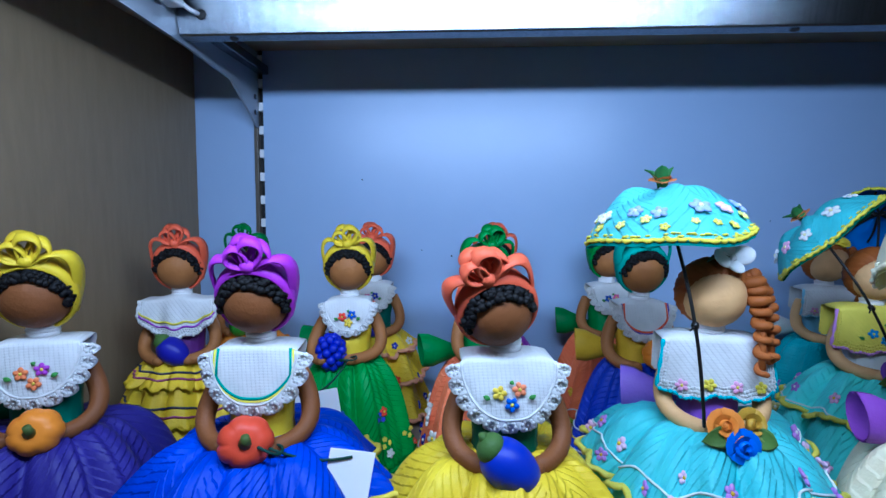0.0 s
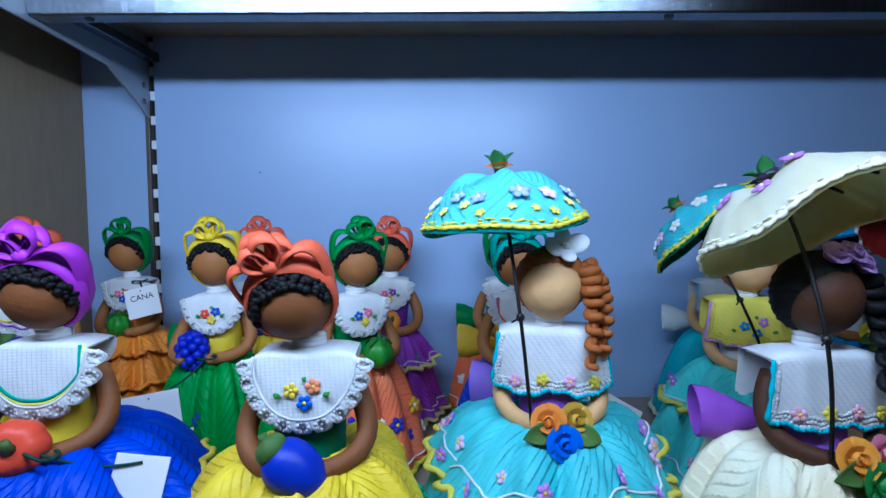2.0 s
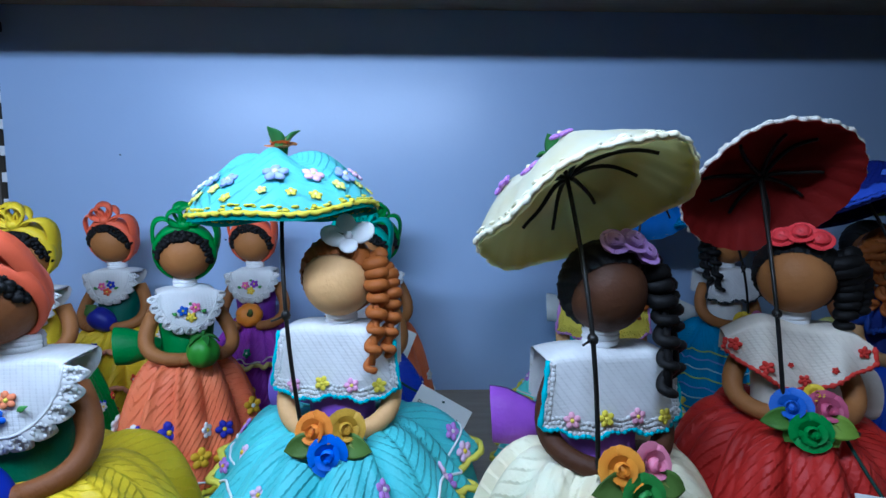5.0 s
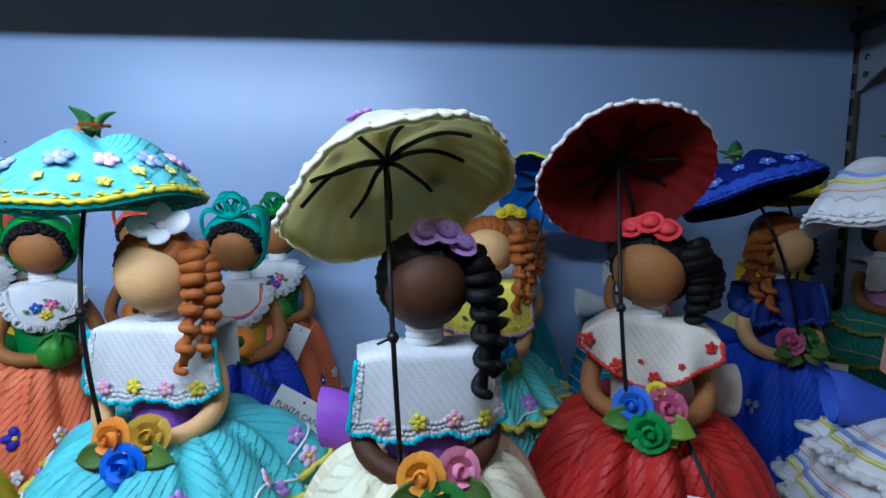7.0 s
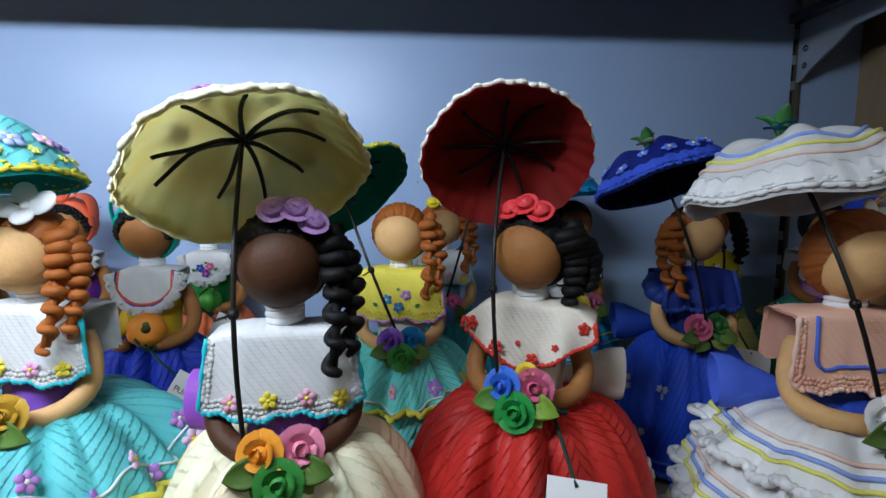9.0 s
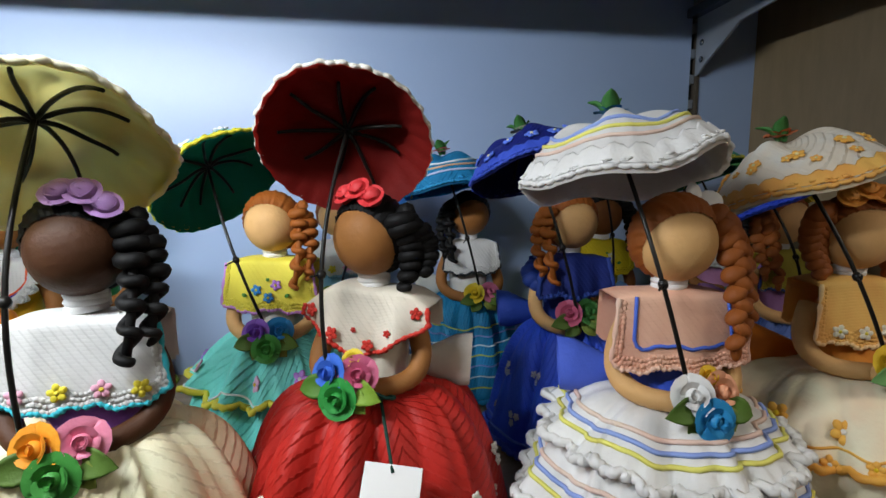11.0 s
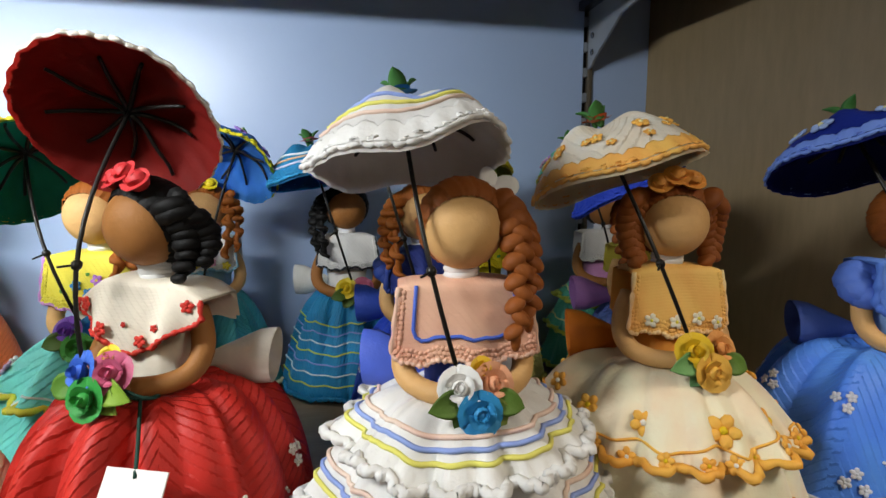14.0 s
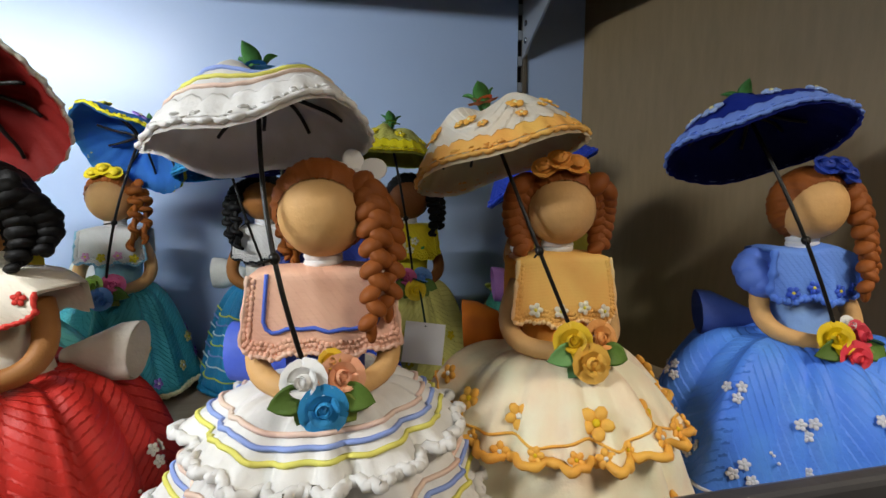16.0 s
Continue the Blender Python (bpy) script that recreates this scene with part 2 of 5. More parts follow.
    def rose(self, c, nrm, size, mat):
        """A rolled clay rose: three whorls of cupped petals round a coiled heart."""
        q = Vector(nrm).normalized().to_track_quat("Z", "Y").to_matrix()
        self.ball(c, (size * 0.45, size * 0.45, size * 0.4), mat, 10, 6, q)
        for ring in range(3):
            for i in range((2, 3, 3)[ring]):
                self.petal(c, nrm, size, mat, ring, i)

    def leaf(self, a, b, w, mat, up=(0, 0, 1)):
        a, b, up = Vector(a), Vector(b), Vector(up)
        side = (b - a).cross(up).normalized()
        nrm = side.cross(b - a).normalized()

        def fn(u, v):
            p = a.lerp(b, v)
            wid = w * math.sin(math.pi * min(1, v * 0.92 + 0.08)) ** 0.8
            s = math.cos(2 * math.pi * u)
            t = math.sin(2 * math.pi * u)
            return p + side * wid * 0.5 * s + nrm * (0.0011 * t * (1 - 0.6 * v) + 0.25 * wid * s * s + 0.15 * (b - a).length * math.sin(math.pi * v))
        self.grid(fn, 8, 7, mat, True, (0.01, 0.02))

    def make(self, name, parent=None, smooth=True):
        me = bpy.data.meshes.new(name)
        me.from_pydata(self.v, [], self.f)
        for m in self.mats:
            me.materials.append(m)
        me.polygons.foreach_set("material_index", self.m)
        if smooth:
            me.polygons.foreach_set("use_smooth", [True] * len(self.f))
        lay = me.uv_layers.new(name="UVMap")
        lay.data.foreach_set("uv", [c for face in self.uv for p in face for c in p])
        me.validate()
        me.update()
        ob = new(name, me)
        if parent is not None:
            ob.parent = parent
        return ob


def thing(name, place, label, category, group=""):
    e = new(name)
    e.matrix_world = place if isinstance(place, Matrix) else Matrix.Translation(place)
    e.empty_display_size = 0.02
    return tagged(e, label, category, group)


def plain(name, lo, hi, mat, kind="structure", label="", category="", bev=0.0, parent=None):
    g = Geo()
    g.box(lo, hi, mat, bev)
    return tagged(g.make(name, parent, smooth=False), label, category, "", kind)


# ---- the shelf bay ----
WY = 0.5377                      # face of the back panel
XL, XR = -0.294, 0.748           # side panels at the back
UL, UR = (-0.2295, -0.2192), (0.6763, 0.6865)   # slotted uprights
plain("wall_back", (UL[1], WY, -0.06), (UR[0], WY + 0.018, 0.80), WALL, label="pale blue laminate back panel of the shelf", category="back panel")
plain("wall_back_west", (XL - 0.02, WY + 0.001, -0.06), (UL[0], WY + 0.018, 0.80), WALL, label="pale blue laminate strip beside the upright", category="back panel")
plain("wall_back_east", (UR[1], WY + 0.001, -0.06), (XR + 0.03, WY + 0.018, 0.80), WALL, label="pale blue laminate strip beside the upright", category="back panel")
plain("wall_west", (XL - 0.02, -0.20, -0.06), (XL, WY + 0.0005, 0.80), LINEN, label="linen-textured brown laminate side panel", category="side panel")
g = Geo()
SPLAY = 0.115
g.prism([(XR, WY + 0.0005), (XR + SPLAY, 0.15), (XR + SPLAY + 0.1, -0.20), (XR + SPLAY + 0.12, -0.20), (XR + SPLAY + 0.02, 0.15), (XR + 0.02, WY + 0.0005)], 0.86, LINEN, "z", -0.06)
tagged(g.make("wall_east", None, False), "linen-textured brown laminate side panel, splayed outward", "side panel", "", "structure")
plain("shelf_board", (XL + 0.0005, 0.155, -0.022), (XR + SPLAY - 0.002, WY - 0.0005, 0.0), BOARD, label="oak laminate shelf board under the dolls", category="shelf")
plain("ceiling_board", (XL + 0.001, 0.02, 0.368), (XR + SPLAY, WY - 0.001, 0.39), BOARD, label="underside of the wooden shelf above", category="shelf")


def upright(name, x0, x1, inner):
    e = tagged(thing(name, (0, 0, 0), "slotted steel wall upright with a dark slot row", "upright"), kind="structure")
    w = x1 - x0
    cut = x0 + 0.42 * w if inner > 0 else x1 - 0.42 * w
    g = Geo()
    lo, hi = (x0, cut) if inner > 0 else (cut, x1)
    g.box((lo, WY - 0.001, -0.06), (hi, WY + 0.016, 0.80), BROWN, 0.0006)
    g.make("flange", e, False)
    lo2, hi2 = (cut, x1) if inner > 0 else (x0, cut)
    g = Geo()
    g.box((lo2, WY + 0.006, -0.06), (hi2, WY + 0.016, 0.80), BLACK)
    g.make("slot_back", e, False)
    for k in range(30):
        z = -0.04 + 0.0247 * k
        g = Geo()
        g.box((lo2 + 0.0006, WY + 0.0005, z), (hi2 - 0.0004, WY + 0.0059, z + 0.009), PLASTIC if inner > 0 else PAINT, 0.0005)
        g.make("slot_web", e, False)


upright("upright", *UL, 1)
upright("upright", *UR, -1)


def bracket(x, inner):
    e = thing("shelf_bracket", (x, 0, 0), "grey sheet-steel shelf bracket hooked into the upright", "bracket", "shelf brackets")
    prof = [(WY - 0.002, 0.366), (WY - 0.002, 0.288), (0.5335, 0.288)]
    for i in range(9):
        t = i / 8
        prof.append((0.530 - 0.055 * t - 0.004 * math.sin(math.pi * t), 0.289 + 0.034 * t ** 0.75))
    prof += [(0.40, 0.3285), (0.02, 0.345), (0.02, 0.366)]
    g = Geo()
    g.prism(prof, 0.0022, PAINT, "x", -0.0011)
    g.make("plate", e, False)
    g = Geo()
    g.box((0.0015 if inner > 0 else -0.0125, 0.404, 0.343), (0.0125 if inner > 0 else -0.0015, WY - 0.001, 0.352), STEEL, 0.001)
    g.make("support_bar", e, False)
    for z in (0.318, 0.302):
        g = Geo()
        g.ball((0.0022 * inner, WY - 0.012, z), (0.0012, 0.003, 0.003), STEEL, 10, 6)
        g.make("rivet", e)
    return e


bracket(-0.2245, 1)
bracket(0.6815, -1)
beam = thing("shelf_beam", (0, 0, 0), "brushed galvanised steel beam under the upper shelf", "beam")
g = Geo()
g.prism([(0.382, 0.3675), (0.388, 0.334), (0.3888, 0.3325), (0.402, 0.3325), (0.402, 0.335), (0.391, 0.335), (0.385, 0.3675)], 0.900, STEEL, "x", -0.2225)
g.make("channel", beam, False)
for x in (-0.183, 0.239, 0.60):
    g = Geo()
    g.ball((x, 0.3955, 0.3325), (0.0035, 0.0035, 0.0016), BLACK, 10, 6)
    g.make("screw", beam)
# no opening is cut: a black disc carries the hole's shade as colour
g = Geo()
g.ball((-0.2035, 0.3855, 0.3475), (0.0042, 0.0012, 0.0042), BLACK, 14, 6)
g.make("cable_hole_dark", beam)

duct = thing("cable_trunking", (0, 0, 0), "white plastic cable trunking along the bracket", "cable duct")
g = Geo()
g.box((-0.2205, 0.03, 0.3465), (-0.2085, 0.372, 0.3675), PLASTIC, 0.002)
g.make("channel", duct, False)
g = Geo()
g.tube([(-0.2125, 0.371, 0.352), (-0.2095, 0.379, 0.349), (-0.205, 0.386, 0.3475)], 0.0018, PLASTIC, 8)
g.make("cable", duct)

lamp = thing("strip_lamp", (0, 0, 0), "long white LED strip lamp under the upper shelf", "lamp")
g = Geo()
g.box((LAMP_X - LAMP_L / 2 - 0.02, LAMP_Y - 0.02, LAMP_Z + 0.004), (LAMP_X + LAMP_L / 2 + 0.02, LAMP_Y + 0.012, 0.3675), PLASTIC, 0.002)
g.make("housing", lamp, False)
g = Geo()
g.box((LAMP_X - LAMP_L / 2, LAMP_Y - 0.016, LAMP_Z - 0.002), (LAMP_X + LAMP_L / 2, LAMP_Y + 0.006, LAMP_Z + 0.0045), GLOW, 0.002)
g.make("diffuser", lamp, False)

rail = thing("front_rail", (0, 0, 0), "dark metal guard rail along the shelf front", "rail")
g = Geo()
g.box((XL + 0.001, 0.1565, 0.064), (XR + 0.105, 0.164, 0.0755), RAILM, 0.002)
g.make("bar", rail, False)
for x in (XL + 0.01, 0.02, 0.34, 0.66, XR + 0.085):
    g = Geo()
    g.tube([(x, 0.160, 0.0), (x, 0.160, 0.065)], 0.003, RAILM, 8)
    g.make("post", rail)

for x, z, s in ((-0.1134, 0.2328, 0.0009), (-0.05, 0.158, 0.0008), (-0.018, 0.152, 0.0010), (0.02, 0.166, 0.0007), (0.31, 0.19, 0.0006)):
    g = Geo()
    g.ball((x, WY - 0.0001, z), (s, 0.0003, s * 0.8), INK, 8, 5)
    tagged(g.make("speck", bpy.data.objects["wall_back"]), "dark fly speck")

# the shop round the shelf
plain("floor", (-3.2, -4.0, -1.32), (4.0, WY + 0.4, -1.30), TILE, label="grey-beige shop floor", category="floor")
plain("ceiling", (-3.2, -4.0, 1.40), (4.0, WY + 0.4, 1.42), PLASTER, label="plain plaster shop ceiling", category="ceiling")
plain("wall_south", (-3.2, -4.1, -1.30), (4.0, -4.0, 1.40), PLASTER, label="plain plaster shop wall", category="wall")
plain("wall_far_west", (-3.3, -4.0, -1.30), (-3.2, WY + 0.4, 1.40), PLASTER, label="plain plaster shop wall", category="wall")
plain("wall_far_east", (4.0, -4.0, -1.30), (4.1, WY + 0.4, 1.40), PLASTER, label="plain plaster shop wall", category="wall")
plain("wall_north", (-3.2, WY + 0.3, -1.30), (4.0, WY + 0.4, 1.40), PLASTER, label="plain plaster shop wall", category="wall")
plain("shelf_cabinet", (XL, 0.2, -1.30), (XR + 0.1, WY + 0.018, -0.0605), LINEN, label="brown laminate cabinet base under the shelf", category="cabinet", kind="structure")


# ---- clay dolls, parasols, posies, fruit and tags ----
NECK = 0.134
TAU = 2 * math.pi


def rng(seed):
    return random.Random(seed)


class Skirt:
    """The skirt's surface: angle a (0 is the front), s from the waist (0) to the hem (1)."""

    def __init__(self, R, tiers, seed, folds=0.07, bell=0.72):
        r = rng(seed)
        self.R, self.tiers, self.folds, self.bell = R, tiers, folds, bell
        self.pleats = r.choice((9, 10, 11))
        self.waves = [(n, r.uniform(0, TAU), r.uniform(0.4, 1.0)) for n in (3, 5, 8, 11)]
        self.over, self.ruffle, self.wave = (0.0055, 21, 0.0036 if tiers < 3 else 0.0026) if tiers > 1 else (0.0015, 26, 0.0)

    def gore(self, a):
        """Which pleat the angle a falls in, and how far across it."""
        x = (a / TAU * self.pleats + 0.35 * math.sin(2 * a + self.waves[0][1]) + 0.2 * math.sin(5 * a + self.waves[1][1])) % self.pleats
        return int(x), x - int(x)

    def at(self, a, s, tier_hem=0.0):
        a = a % TAU
        base = 0.0155 + (self.R - 0.0155) * min(1, max(0.0, s)) ** self.bell
        f = sum(w * math.cos(n * a + p) for n, p, w in self.waves) / 2.6
        k, t = self.gore(a)
        fold = (t / 0.84 - 0.5) if t < 0.84 else (0.5 - (t - 0.84) / 0.16)
        depth = (0.0046 + 0.0022 * math.sin(k * 2.3)) * self.folds / 0.07 * math.sin(math.pi * min(1, 0.12 + 0.75 * s)) ** 0.7
        g1, g2 = self.waves[1][1], self.waves[2][1]
        gather = (abs(math.sin(4.5 * a + g1 + 0.5 * math.sin(2 * a))) ** 0.6 - 0.62) * 0.0052 + (abs(math.sin(7.5 * a + g2)) ** 0.7 - 0.6) * 0.0026
        gather *= self.folds / 0.09 * math.sin(math.pi * min(0.75, 0.12 + 0.8 * s))
        rad = base * (1 + 0.75 * self.folds * f * (0.25 + 0.75 * s)) + 0.7 * fold * depth + gather + tier_hem
        z = 0.006 + 0.079 * (1 - s ** 1.28) + 0.045 * self.folds * f * math.sin(math.pi * min(1, s)) + 0.3 * fold * depth + 0.55 * gather
        return Vector((rad * math.sin(a), -rad * math.cos(a), z))

    def lift(self, a, s):
        """How far a tier stands off the plain surface at s."""
        n = self.tiers
        k = min(n - 1, int(s * n * 0.9999))
        t = max(0.0, (s - k / n * 0.94) / ((k + 1) / n - k / n * 0.94))
        return self.over * t ** 2 + (self.wave * t ** 3 * math.sin(self.ruffle * a + k) if n > 1 else 0)

    def out(self, a, s):
        p = self.at(a, s)
        da, ds = self.at(a + 0.02, s) - p, self.at(a, min(1, s + 0.03)) - self.at(a, min(1, s + 0.03) - 0.03)
        n = ds.cross(da)
        n = n if n.dot(Vector((p.x, p.y, 0.02))) > 0 else -n
        return n.normalized()


def frill(g, path, lobes, size, mat, per=6):
    """A pinched clay edging along a closed path: thick and thin by turns, with an uneven outline."""
    num = lobes * per
    pts, rad = [], []
    for i in range(num + 1):
        a = TAU * (i % num) / num
        p = Vector(path(a))
        wave = abs(math.sin(lobes * a / 2))
        jit = noise.noise(p * 330) + 0.7 * noise.noise(p * 900)
        pts.append(p + Vector((0, 0, -size * (0.6 * wave - 0.3 + 0.35 * jit))) + Vector((p.x, p.y, 0)).normalized() * size * (0.5 * wave + 0.3 * jit))
        rad.append(size * (0.92 + 0.28 * wave + 0.16 * jit))
    g.tube(pts, rad, mat, 6, False)


def edging(g, pts, size, mat):
    """A lumpy rolled edge along an open run of points."""
    fine = []
    for p, q in zip(pts, pts[1:]):
        fine += [p.lerp(q, k / 3) for k in range(3)]
    fine.append(pts[-1])
    g.tube(fine, [size * (0.95 + 0.5 * noise.noise(p * 420) + 0.25 * math.sin(i * 1.3)) for i, p in enumerate(fine)], mat, 6)


def add_skirt(g, sk, spec):
    col = spec["skirt"]
    quilt = spec.get("quilt", 36.0)
    mat = clay(col, quilt, 0.5)
    n = sk.tiers
    hemcol = spec.get("hem")
    for k in range(n):
        s0, s1 = k / n * 0.94, (k + 1) / n

        def fn(u, v, s0=s0, s1=s1, k=k):
            a = TAU * u
            if v <= 0.8:
                t = v / 0.8
                s = s0 + (s1 - s0) * t
                p = sk.at(a, s, sk.lift(a, s - 1e-5))
                p.z += 0.0014 * t ** 4 * math.sin(sk.ruffle * a * 2 + k)
                return p
            # the turned-in underside gives the cloth its thickness
            t = (v - 0.8) / 0.2
            p = sk.at(a, s1 - 0.10 * t, sk.lift(a, s1 - 1e-5) * (1 - t) - 0.002 * t)
            p.z -= 0.0012 * (1 - t)
            return p

        def flat(mid, u, v, s0=s0, s1=s1):
            # chevrons: the score lines slant one way or the other from pleat to pleat
            th = (0.55, -0.75, 0.95, -0.45, 0.30)[sk.gore(TAU * mid)[0] % 5]
            s = s0 + (s1 - s0) * min(1.0, v / 0.8)
            rad = 0.0155 + (sk.R - 0.0155) * s ** sk.bell
            across, down = (u - round(mid * sk.pleats) / sk.pleats) * TAU * rad, math.hypot(rad - 0.0155, 0.079 * s ** 1.28)
            return (across * math.cos(th) + down * math.sin(th), down * math.cos(th) - across * math.sin(th))
        g.grid(fn, 150, 20, mat, True, (1, 1), flat)
        if hemcol:
            frill(g, lambda a: sk.at(a, s1, sk.lift(a, s1 - 1e-5)) + Vector((0, 0, 0.0012)), int(TAU * sk.R * (0.55 + 0.45 * s1) / (0.0052 if spec.get("froth", 0) < 0.0019 else 0.0030)), spec.get("froth", 0.0017), clay(hemcol, 0, 0.55))
    g.tube([(0, 0, 0), (0, 0, 0.012)], [sk.R * 0.82, sk.R * 0.8], clay("#3a2018"), 28)
    # piped lines round the skirt
    for s, c, amp, num in spec.get("lines", ()):
        run = [(TAU * i / 144, s + amp * math.sin(num * TAU * i / 144)) for i in range(145)]
        g.tube([sk.at(a, ss, sk.lift(a, ss) + 0.0006) for a, ss in run], 0.00065 if amp else spec.get("piped", 0.0009), clay(c), 5, False)
    # small clay flowers
    r = rng(spec["seed"] + 5)
    for s, num, cols, size in spec.get("blooms", ()):
        for i in range(num):
            a = TAU * (i + r.uniform(-0.25, 0.25)) / num
            ss = s + r.uniform(-0.05, 0.05) / n
            g.flower(sk.at(a, ss, sk.lift(a, ss) + 0.0008), sk.out(a, ss), size * r.uniform(0.8, 1.15), clay(r.choice(cols)), clay("#e8c020" if r.random() < 0.5 else "#e9e6dc"))
    for s, num, col, size in spec.get("trios", ()):
        for i in range(num):
            a0, s_0, b0 = TAU * (i + r.uniform(-0.2, 0.2)) / num, s + r.uniform(-0.05, 0.05), r.uniform(0, TAU)
            for j in range(3):
                b = b0 + TAU * j / 3
                a, ss = a0 + size * 1.15 * math.cos(b) / (sk.R * 0.85), s_0 + size * 1.15 * math.sin(b) / 0.09
                g.flower(sk.at(a, ss, sk.lift(a, ss) + 0.0007), sk.out(a, ss), size, clay(col), clay(col))
    for s, num, col, size in spec.get("pearls", ()):
        for i in range(num):
            a = TAU * (i // 3 * 3 + 0.14 * (i % 3)) / num + r.uniform(-0.01, 0.01)
            ss = s + 0.025 * (i % 3) + r.uniform(-0.01, 0.01)
            g.ball(sk.at(a, ss, sk.lift(a, ss) + 0.0008), size, clay(col), 7, 5)


def add_collar(g, spec):
    """The clay collar laid over the shoulders: a scored front panel, a flat top and a shorter back."""
    kind = spec.get("cut") or ("lace" if "turban" in spec else "puff" if "puff" in spec else "board")
    col, edge = spec.get("collar", "#cfcecb"), spec.get("collar_edge", "#d2d0cd")
    mat = clay(col, (52.0 if kind == "lace" else 34.0) if spec.get("collar_lines", True) else 0, 0.6, True)
    em, lm = clay(edge, 0, 0.6), clay(col, 0, 0.6)
    W = spec.get("bib", {"lace": 0.0205, "board": 0.0268, "vee": 0.0300, "cape": 0.0285, "puff": 0.0235}[kind])
    drop = spec.get("drop", {"lace": 0.0275, "board": 0.0315, "vee": 0.0320, "cape": 0.0300, "puff": 0.0200}[kind])
    T, D, ph = NECK - 0.0030 + spec.get("collar_up", 0), 0.0125, spec["seed"] * 0.7
    wav = {"lace": 0.0003, "board": 0.0004, "vee": 0.0024, "cape": 0.0022, "puff": 0.0018}[kind]

    def low(u):
        e = min(1.0, abs(u))
        if kind == "lace":
            return 0.0035 + (drop - 0.0035) * (1 - e ** 2.3) ** 0.6
        if kind == "vee":
            return 0.015 + (drop - 0.015) * (1 - e) ** 0.85 + 0.0008 * math.sin(11 * u + ph)
        if kind == "cape":
            return 0.013 + (drop - 0.013) * (1 - e ** 2.0) ** 0.7 + 0.0012 * math.sin(13 * u + ph)
        return drop * (1 - 0.10 * e ** 8) + 0.0011 * math.sin(7 * u + ph) + 0.0007 * math.sin(19 * u)

    def front(u, v, off=0.0):
        swell = wav * v * (math.sin(6.5 * u + ph) + 0.6 * math.sin(12 * u + 2 * ph))
        x = W * u * (1 + (0.13 if kind in ("board", "puff") else 0.03) * v)
        y = -D - 0.0045 * math.sin(min(1.0, v) * 1.4) + 0.0042 * u * u * (0.4 + 0.6 * v) - swell - off
        z = T - low(u) * v - (0.0085 if kind == "vee" else 0.0020) * (1 - v) * abs(u) ** (2 if kind == "vee" else 5) + wav * 0.7 * math.sin(5 * u + ph) * (1 - v)
        return Vector((x, y, z))

    def body(u, v, inset=0.0):
        q = 2 * u - 1
        if v < 0.6:
            p = front(q, 1 - v / 0.6)
        elif v < 0.8:
            t = (v - 0.6) / 0.2
            p = front(q, 0)
            p.y += (2 * D - 0.002) * t
            p.z += 0.0012 * math.sin(math.pi * t) * (1 - q * q)
        else:
            t = (v - 0.8) / 0.2
            p = front(q, 0)
            p.y += 2 * D - 0.002 + 0.002 * t
            p.z -= 0.8 * low(q) * t
        if inset:
            p = Vector((p.x * 0.97, p.y * 0.9, p.z - inset))
        return p
    g.grid(body, 48, 26, mat, False, (1, 1), lambda mid, u, v: (lambda p: (p.x + (0.10 if kind == "lace" else 0.75) * p.z, p.z + p.y))(body(u, v)))
    g.grid(lambda u, v: body(1 - u, v, 0.0012), 48, 14, lm, False)
    rim = [front(-1, 0.25 * i) for i in range(4)] + [front(-1 + 2 * i / 40, 1) for i in range(41)] + [front(1, 1 - 0.25 * i) for i in range(1, 5)]
    if kind == "lace":
        # a broad ruffle of lace, each scallop pressed with an eyelet flower
        span, nsc = spec.get("ruffle", 0.0088), spec.get("scallops", 11)
        run = [front(-1, 0)] + [front(-math.cos(math.pi * i / 60), 1) for i in range(61)] + [front(1, 0)]
        cum = [0.0]
        for p, q in zip(run, run[1:]):
            cum.append(cum[-1] + (q - p).length)

        def along(t):
            d = min(0.99999, max(0.0, t)) * cum[-1]
            i = next(k for k in range(len(cum) - 1) if cum[k + 1] >= d)
            return run[i].lerp(run[i + 1], (d - cum[i]) / max(1e-9, cum[i + 1] - cum[i]))

        def strip(t, w, off=0.0):
            p, d = along(t), along(min(1, t + 0.03)) - along(max(0, t - 0.03))
            o = Vector((d.z, 0, -d.x)).normalized()
            o = o if o.dot(Vector((p.x, 0, p.z - T + 0.004))) > 0 else -o
            if t < 0.06 or t > 0.94:
                o = Vector((math.copysign(1, p.x), 0, -0.25)).normalized()
            sc = abs(math.sin(math.pi * nsc * t)) ** 0.55
            return p + o * (span * w * (0.66 + 0.34 * sc) - 0.0012) + Vector((0, -0.0006 - off - 0.0016 * w * math.cos(TAU * nsc * t) + 0.0016 * w * w, 0))
        g.grid(lambda u, v: strip(u, min(1, v / 0.8), 0.0004 if v < 0.8 else 0.0004 - 0.0016 * (v - 0.8) / 0.2), nsc * 8, 8, lm, False, (0.2, 0.03))
        for k in range(nsc):
            t = (k + 0.5) / nsc
            for j in range(9):
                b = TAU * j / 9
                g.ball(strip(t + 0.30 / nsc * math.cos(b), 0.56 + 0.30 * math.sin(b), 0.0007), (0.0010, 0.00038, 0.0010), lm, 6, 4)
            g.ball(strip(t, 0.55, 0.0005), (0.0007, 0.0007, 0.0007), lm, 6, 4)
        g.tube([along(i / 50) + Vector((0, -0.0008, 0)) for i in range(51)], 0.0007, lm, 5)
    else:
        edging(g, rim, {"board": 0.0011, "vee": 0.0011, "cape": 0.0015, "puff": 0.0018}[kind], em)
